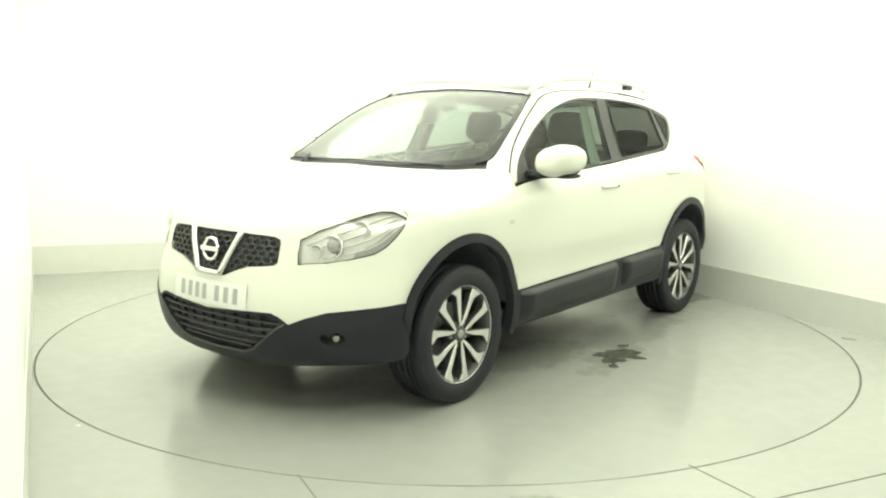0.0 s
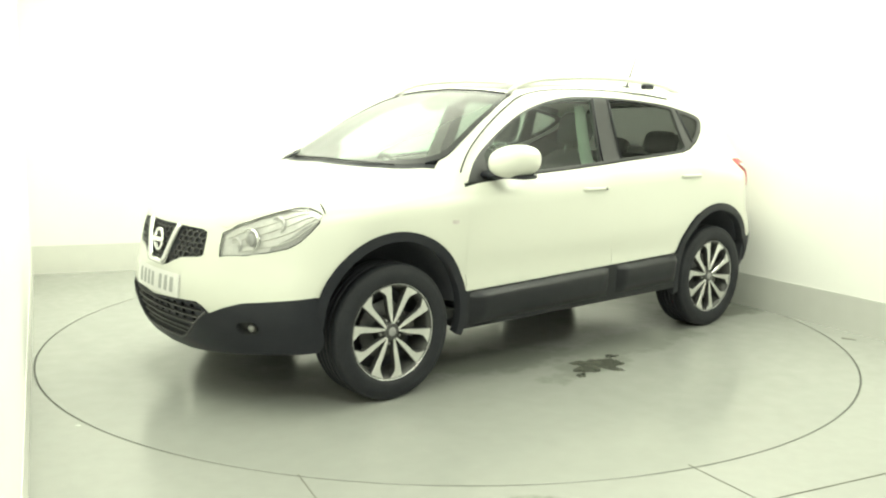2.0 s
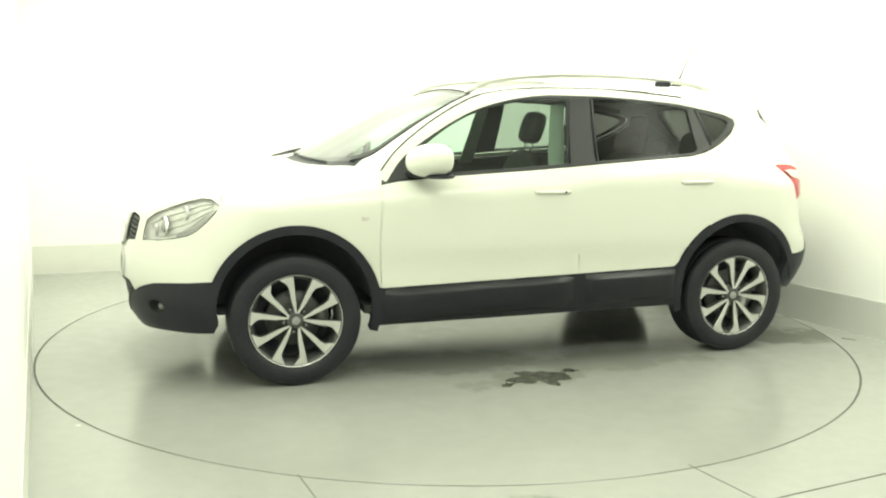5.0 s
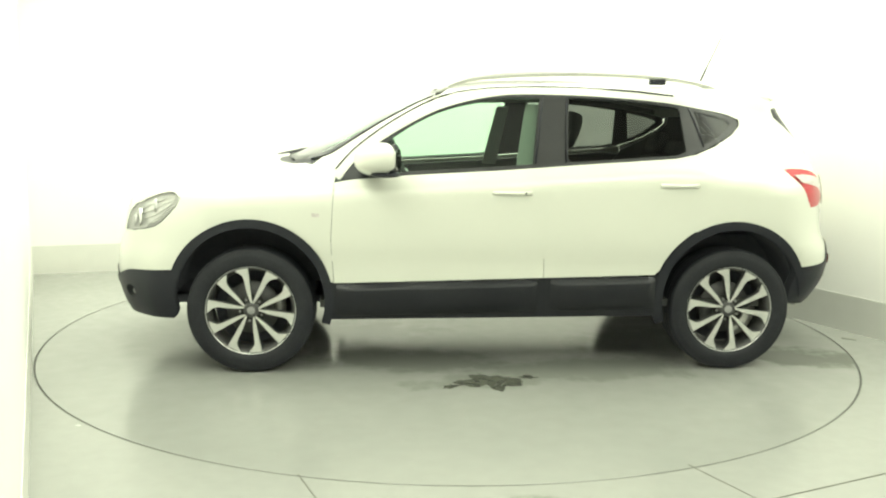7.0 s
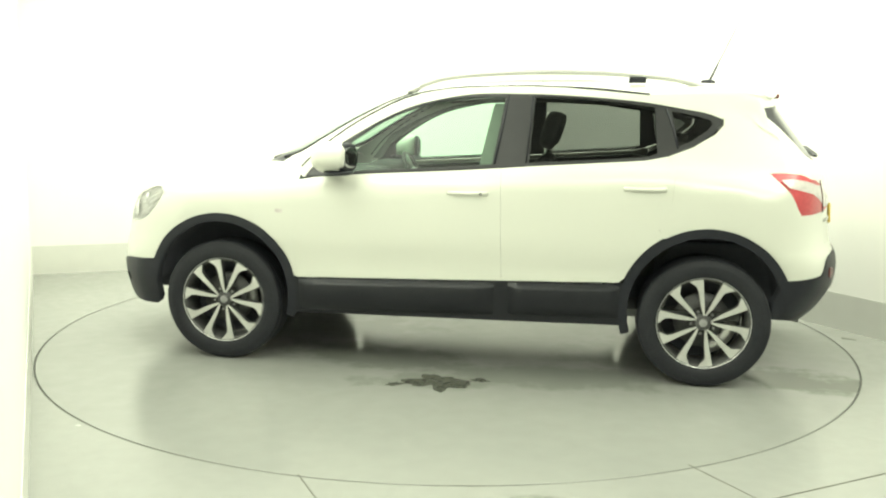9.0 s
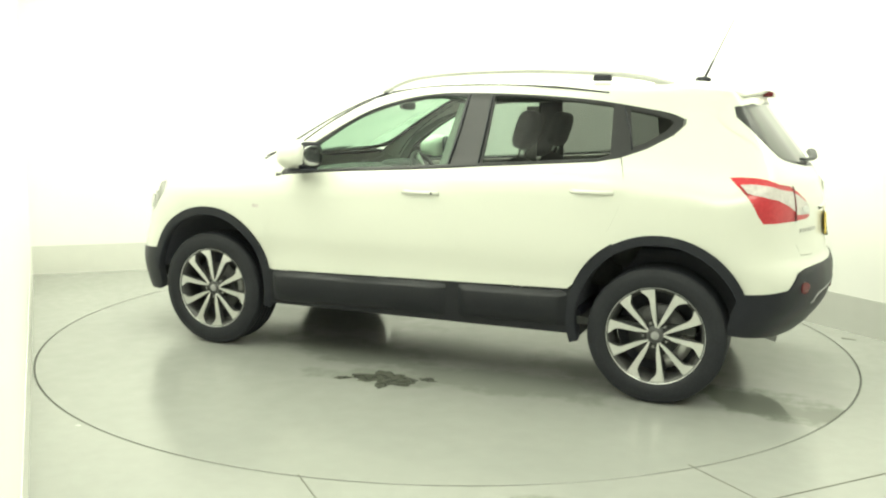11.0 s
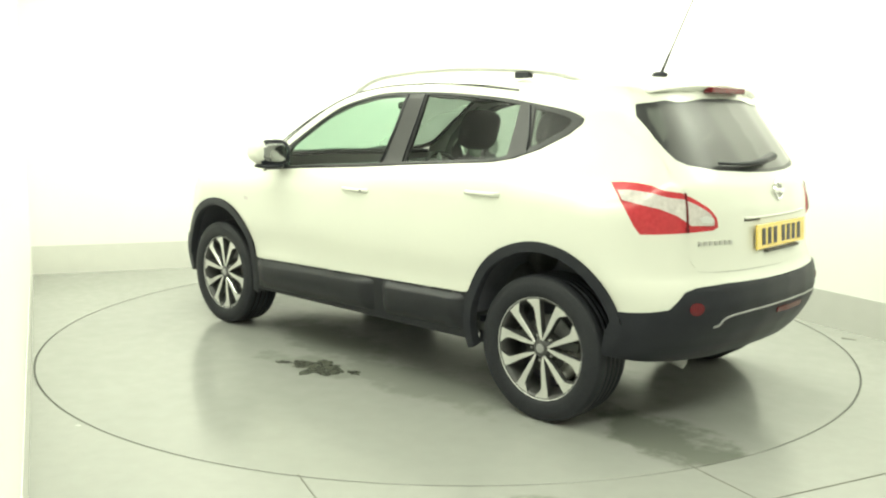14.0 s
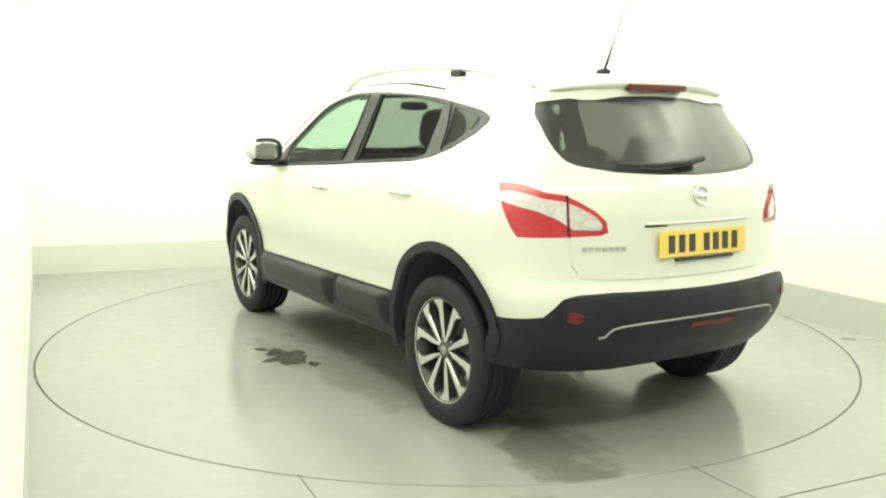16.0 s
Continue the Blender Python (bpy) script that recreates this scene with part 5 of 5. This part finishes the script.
def fittings(car, tailgate, front_doors, rear_doors):
    # door mirrors
    for s in (1, -1):
        bm = bmesh.new()
        t = bmesh.new()
        bmesh.ops.create_uvsphere(t, u_segments=32, v_segments=20, radius=1)
        for v in t.verts:
            c = v.co
            k = (abs(c.x) ** 2.6 + abs(c.y) ** 2.6 + abs(c.z) ** 2.6) ** (-1 / 2.6)
            c = c * k
            fx = 0.14 if c.x > 0 else 0.055
            taper = 1 - 0.16 * max(c.y, 0) - 0.08 * max(-c.y, 0)
            v.co = Vector((c.x * fx - 0.05 * c.y * 0.6, c.y * 0.116, c.z * 0.086 * taper + 0.012 * c.y))
        merge(bm, t, Matrix.Translation((0.615, 0.962, 1.16)))
        if s < 0:
            bmesh.ops.scale(bm, vec=(1, -1, 1), verts=bm.verts)
            bmesh.ops.reverse_faces(bm, faces=bm.faces[:])
        shell_ = part("door_mirror", bm, M_PAINT, car, "white painted door mirror housing")
        bm = bmesh.new()
        soft_box(bm, 0, 0, 0, 0.045, 0.196, 0.152, pose(0.558, s * 0.962, 1.162, 0, 0, -14 * s), p=3)
        part("mirror_rim", bm, M_BLACK, shell_)
        bm = bmesh.new()
        soft_box(bm, -0.023, 0, 0, 0.012, 0.15, 0.108, pose(0.558, s * 0.962, 1.162, 0, 0, -14 * s), p=3)
        part("mirror_glass", bm, M_MIRROR, shell_)
        bm = bmesh.new()
        soft_box(bm, 0.60, s * 0.965, 1.083, 0.15, 0.16, 0.03, p=3)
        add_tube(bm, [(0.69, s * 0.79, 1.085), (0.67, s * 0.86, 1.083), (0.63, s * 0.93, 1.085)], [0.05, 0.04, 0.035], 10, 0.45)
        part("mirror_foot", bm, M_BLACK, shell_)
    # door handles
    for x0, x1, z, doors in ((0.03, -0.18, 0.985, front_doors), (-0.88, -1.09, 1.03, rear_doors)):
        P = on_body("side", [(x, z) for x in np.linspace(x0, x1, 7)])
        for s in (1, -1):
            bm = bmesh.new()
            out_ = [-0.003, 0.008, 0.011, 0.012, 0.011, 0.009, -0.003]
            add_tube(bm, [(p + [0, d, 0]) * [1, s, 1] for p, d in zip(P, out_)], [0.010, 0.010, 0.009, 0.009, 0.009, 0.011, 0.011], 8, 1.1)
            h = part("door_handle", bm, M_PAINT, doors[0 if s > 0 else 1], "white pull door handle")
            if x0 > 0 and s > 0:
                bm = bmesh.new()
                q = P[5]
                add_rev(bm, [(0.0005, 0.004), (0.006, 0.004), (0.007, 0.0)], Matrix.Translation(q + np.array([-0.0, 0.02, 0.0])) @ Matrix.Rotation(radians(-90), 4, "X"), 12)
                part("key_lock", bm, M_POCKET, doors[0])
    # wing repeater
    rep = [(0.945, 0.87), (0.985, 0.872), (0.985, 0.853), (0.945, 0.851)]
    pair("side_repeater", "side", rep, M_CLEAR, car, lift=0.004, thick=0.006, step=0.02)
    # roof rails
    for s in (1, -1):
        pts = curve([(0.30, 0.535, 1.522), (0.22, 0.537, 1.562), (0.08, 0.542, 1.598), (-0.2, 0.547, 1.622), (-0.55, 0.548, 1.63), (-0.9, 0.54, 1.618), (-1.15, 0.53, 1.592), (-1.33, 0.52, 1.545)], 5)
        bm = bmesh.new()
        add_tube(bm, [np.array(p) * [1, s, 1] for p in pts], 0.014, 8, 1.15)
        rail = part("roof_rail", bm, M_SILVER, car, "satin silver roof rail")
        bm = bmesh.new()
        add_box(bm, -0.985, -0.893, s * 0.538 - 0.018, s * 0.538 + 0.018, 1.574, 1.604, bevel=0.006)
        part("rail_bracket", bm, M_BLACK, rail, "black rail bracket", smooth=False)
        bm = bmesh.new()
        add_tube(bm, [(0.32, s * 0.535, 1.512), (0.25, s * 0.537, 1.548)], [0.008, 0.015], 8)
        part("rail_foot", bm, M_SILVER, rail)
        bm = bmesh.new()
        add_tube(bm, [(-1.27, s * 0.523, 1.555), (-1.36, s * 0.517, 1.53)], [0.015, 0.006], 8)
        part("rail_foot", bm, M_SILVER, rail)
    # aerial
    bm = bmesh.new()
    top = on_body("top", [(-1.38, 0.0)])[0][2]
    soft_box(bm, -1.375, 0, top + 0.008, 0.085, 0.045, 0.035, p=2.4)
    add_tube(bm, [(-1.38, 0, top + 0.01), (-1.425, 0, top + 0.115)], [0.008, 0.0055], 8)
    aerial = part("aerial", bm, M_BLACK, car, "thin black roof aerial leaning back")
    bm = bmesh.new()
    add_tube(bm, [(-1.425, 0, top + 0.115), (-1.56, 0, top + 0.42)], [0.0042, 0.003], 6)
    part("aerial_rod", bm, M_BLACK, aerial)
    # spoiler and stop lamp
    bm = bmesh.new()
    prof = []
    for y in np.linspace(-0.52, 0.52, 25):
        xb = -1.725 + 0.10 * (abs(y) / 0.56) ** 2.4
        z0 = float(TOP(-1.6)) - float(CROWN_ROOF(abs(y))) - 0.004
        k = 1 - (abs(y) / 0.54) ** 4
        prof.append([bm.verts.new(c) for c in ((-1.55, y, z0 + 0.013 * k), (xb, y, z0 - 0.03 + 0.01 * k), (xb - 0.004, y, z0 - 0.036 + 0.004 * k), (xb + 0.03, y, z0 - 0.04 - 0.014 * k), (-1.6, y, z0 - 0.04 - 0.008 * k))])
    for a, b in zip(prof, prof[1:]):
        for k in range(5):
            bm.faces.new((a[k], a[(k + 1) % 5], b[(k + 1) % 5], b[k]))
    bm.faces.new(prof[0])
    bm.faces.new(prof[-1][::-1])
    bmesh.ops.recalc_face_normals(bm, faces=bm.faces[:])
    sp = part("spoiler", bm, M_PAINT, tailgate, "white roof spoiler lip")
    bm = bmesh.new()
    add_box(bm, -1.75, -1.70, -0.165, 0.165, 1.508, 1.535, bevel=0.006)
    part("stop_lamp", bm, M_DARKRED, tailgate, "dark red high stop lamp", smooth=False)
    # rear wiper
    wp = on_body("rear", face_on("rear", [(-0.05, 1.205), (0.08, 1.185), (0.2, 1.182), (0.30, 1.186), (0.38, 1.192)]))
    wn = field_normal(wp)
    bm = bmesh.new()
    add_tube(bm, [p + n_ * d for p, n_, d in zip(wp, wn, (0.03, 0.028, 0.022, 0.016, 0.012))], [0.027, 0.022, 0.016, 0.011, 0.008], 8, 0.7)
    part("rear_wiper", bm, M_BLACK, tailgate, "black rear wiper arm")
    # raised wiper knuckle at the far end of the screen
    bm = bmesh.new()
    add_tube(bm, [(1.29, -0.30, 1.125), (1.22, -0.36, 1.136), (1.14, -0.42, 1.15), (1.08, -0.46, 1.166)], [0.004, 0.010, 0.014, 0.006], 8, 0.8)
    part("wiper_arm", bm, M_BLACK, car, "black windscreen wiper arm")
    # front wipers
    for ya, yb, xa in ((0.55, -0.05, 1.10), (-0.02, -0.62, 1.17)):
        wp = on_body("top", [(1.19 - 0.22 * abs(y) ** 2 - 0.02, y) for y in np.linspace(ya, yb, 8)])
        bm = bmesh.new()
        add_tube(bm, [p + [0, 0, 0.006] for p in wp], 0.005, 6)
        part("wiper", bm, M_BLACK, car, "black windscreen wiper")
    # plates with plain bars
    def plate(x, z, s, mat, ink, label):
        root_m = pose(x, 0, z, 0, 4, 0) @ pose(0, 0, 0, 0, 0, 0 if s > 0 else 180)
        bm = bmesh.new()
        add_box(bm, -0.004, 0.005, -0.26, 0.26, -0.0555, 0.0555, root_m, 0.003)
        pl = part("number_plate", bm, mat, car, label, smooth=False)
        ys = [-0.185, -0.125, -0.068, -0.012, 0.075, 0.135, 0.195]
        for y in ys:
            bm = bmesh.new()
            add_box(bm, 0.005, 0.0065, -y - 0.018, -y + 0.018, -0.037, 0.037, root_m)
            part("plate_bar", bm, ink, pl, smooth=False)
        return pl
    def on_nose(y0, y1, z0, z1):
        return [tuple(p) for p in face_on("front", [(y0, z0), (y1, z0), (y1, z1), (y0, z1)])]
    pl = whole("number_plate", "front", on_nose(-0.26, 0.26, 0.511, 0.622), M_WHITEPLATE, car, lift=0.007, thick=0.008, label="white front number plate with plain grey bars")
    for y in (-0.185, -0.125, -0.068, -0.012, 0.075, 0.135, 0.195):
        whole("plate_bar", "front", on_nose(y - 0.014, y + 0.014, 0.532, 0.602), M_GREYINK, pl, lift=0.009, thick=0.002)
    plate(-(float(TAIL(0.877)) + 0.002), 0.877, -1, M_YELLOW, M_INK, "yellow rear number plate with plain black bars")
    bm = bmesh.new()
    add_box(bm, -2.06, -2.04, -0.17, 0.17, 0.806, 0.817)
    part("plate_trim", bm, M_INK, tailgate, smooth=False)
    # thin garnish over the plate, with the dark release at its end
    gp = on_body("rear", face_on("rear", [(y, 0.962) for y in np.linspace(0.31, -0.31, 13)]))
    gn = field_normal(gp)
    bm = bmesh.new()
    add_tube(bm, [p + n_ * 0.002 for p, n_ in zip(gp, gn)], 0.006, 6)
    part("tailgate_garnish", bm, M_PAINT, tailgate, "white garnish strip over the rear plate")
    bm = bmesh.new()
    add_tube(bm, [p + n_ * 0.003 - [0, 0, 0.008] for p, n_ in zip(gp[:3], gn[:3])], 0.005, 6)
    part("boot_release", bm, M_INK, tailgate)
    bm = bmesh.new()
    pb = Vector((-(float(TAIL(1.07)) + 0.004), 0, 1.07))
    m = Matrix.Translation(pb) @ Matrix.Rotation(radians(-90 + 12), 4, "Y")
    add_rev(bm, [(0.034, -0.004), (0.035, 0.004), (0.038, 0.007), (0.043, 0.007), (0.047, 0.002), (0.047, -0.006), (0.034, -0.004)], m, 36)
    add_box(bm, -0.009, 0.009, -0.052, 0.052, -0.004, 0.010, m, 0.002)
    part("badge", bm, M_CHROME, tailgate, "round chrome tailgate badge")
    for k in range(7):
        y = 0.565 - k * 0.026
        P = on_body("rear", face_on("rear", [(y, 0.867)]))[0]
        bm = bmesh.new()
        add_box(bm, -0.002, 0.003, -0.009, 0.009, -0.009, 0.009, Matrix.Translation(P + np.array([-0.003, 0.0, 0])) @ Matrix.Rotation(radians(-22), 4, "Z"))
        part("badge_bar", bm, M_SILVER, tailgate, smooth=False)
    # exhaust
    bm = bmesh.new()
    add_tube(bm, [(-1.5, 0.50, 0.33), (-1.80, 0.50, 0.33), (-1.86, 0.50, 0.315)], 0.024, 12)
    part("exhaust_pipe", bm, M_DISCMETAL, car)


def build_car():
    car = new("car")
    gate, front_doors, rear_doors = body(car)
    wheels(car)
    cabin(car)
    fittings(car, gate, front_doors, rear_doors)
    return tagged(car, "white compact crossover car with black cladding on a turntable", "car")


CAR = build_car()


# ---- stains on the turntable, moving with it ----
def stains():
    off = Vector((-0.1815, 0.1267))

    def splat(name, cx, cy, r, seed, mat, arms, z, label, squash=1.0, turn=0.0):
        rnd = random.Random(seed)
        ph = [(rnd.uniform(0, 6.28), rnd.uniform(0.4, 1)) for _ in range(arms)]
        bm = bmesh.new()
        n = 96
        pts = []
        for i in range(n):
            a = 2 * math.pi * i / n
            rr = 0.55
            for k, (p, w) in enumerate(ph):
                rr += 0.2 * w / (1 + 0.35 * k) * math.sin((k + 1) * a + p)
            rr = max(rr, 0.16) * (1 + 0.07 * rnd.uniform(-1, 1))
            px, py = r * rr * math.cos(a), r * rr * math.sin(a) * squash
            pts.append((cx + off.x + px * math.cos(turn) - py * math.sin(turn), cy + off.y + px * math.sin(turn) + py * math.cos(turn)))
        prism(bm, pts, 0.0002, z)
        bmesh.ops.recalc_face_normals(bm, faces=bm.faces[:])
        return part(name, bm, mat, TURNTABLE, label, smooth=False)

    splat("oil_stain", 0.05, 1.03, 0.24, 31, M_STAIN, 8, 0.0018, "dark wet oil stain with ragged edges", 1.0, 0.3)
    splat("oil_stain", -0.17, 0.98, 0.09, 12, M_STAIN, 6, 0.0018, "dark wet oil stain with ragged edges", 0.5)
    splat("oil_stain", 0.26, 1.12, 0.08, 14, M_STAIN, 6, 0.0018, "dark wet oil stain with ragged edges", 0.5, 0.8)


stains()


def motions():
    turn = [(0.0, 231.93), (0.5, 229.07), (1.0, 225.92), (1.5, 222.56), (2.0, 219.02), (2.5, 215.47), (3.0, 211.93), (3.5, 208.42), (4.0, 204.97), (4.5, 201.53), (5.0, 198.08), (5.5, 194.64), (6.0, 191.19), (6.5, 187.74), (7.0, 184.29),
            (7.5, 180.88), (8.0, 177.50), (8.5, 174.15), (9.0, 170.80), (9.5, 167.4), (10.0, 164.0), (10.5, 160.6), (11.0, 157.17), (11.5, 153.75), (12.0, 150.28), (12.5, 146.82), (13.0, 143.28), (13.5, 139.76), (14.0, 136.26), (14.5, 132.77), (15.0, 129.20), (15.5, 125.61), (16.0, 121.91)]
    off = Vector((-0.1815, 0.1267, 0.0))
    walk(TURNTABLE, [(t, pose(CENTRE.x, CENTRE.y, 0, 0, 0, a)) for t, a in turn])
    rows = []
    for t, a in turn:
        p = Matrix.Rotation(radians(a), 3, "Z") @ off
        rows.append((t, pose(CENTRE.x + p.x, CENTRE.y + p.y, 0, 0, 0, a)))
    walk(CAR, rows)


motions()
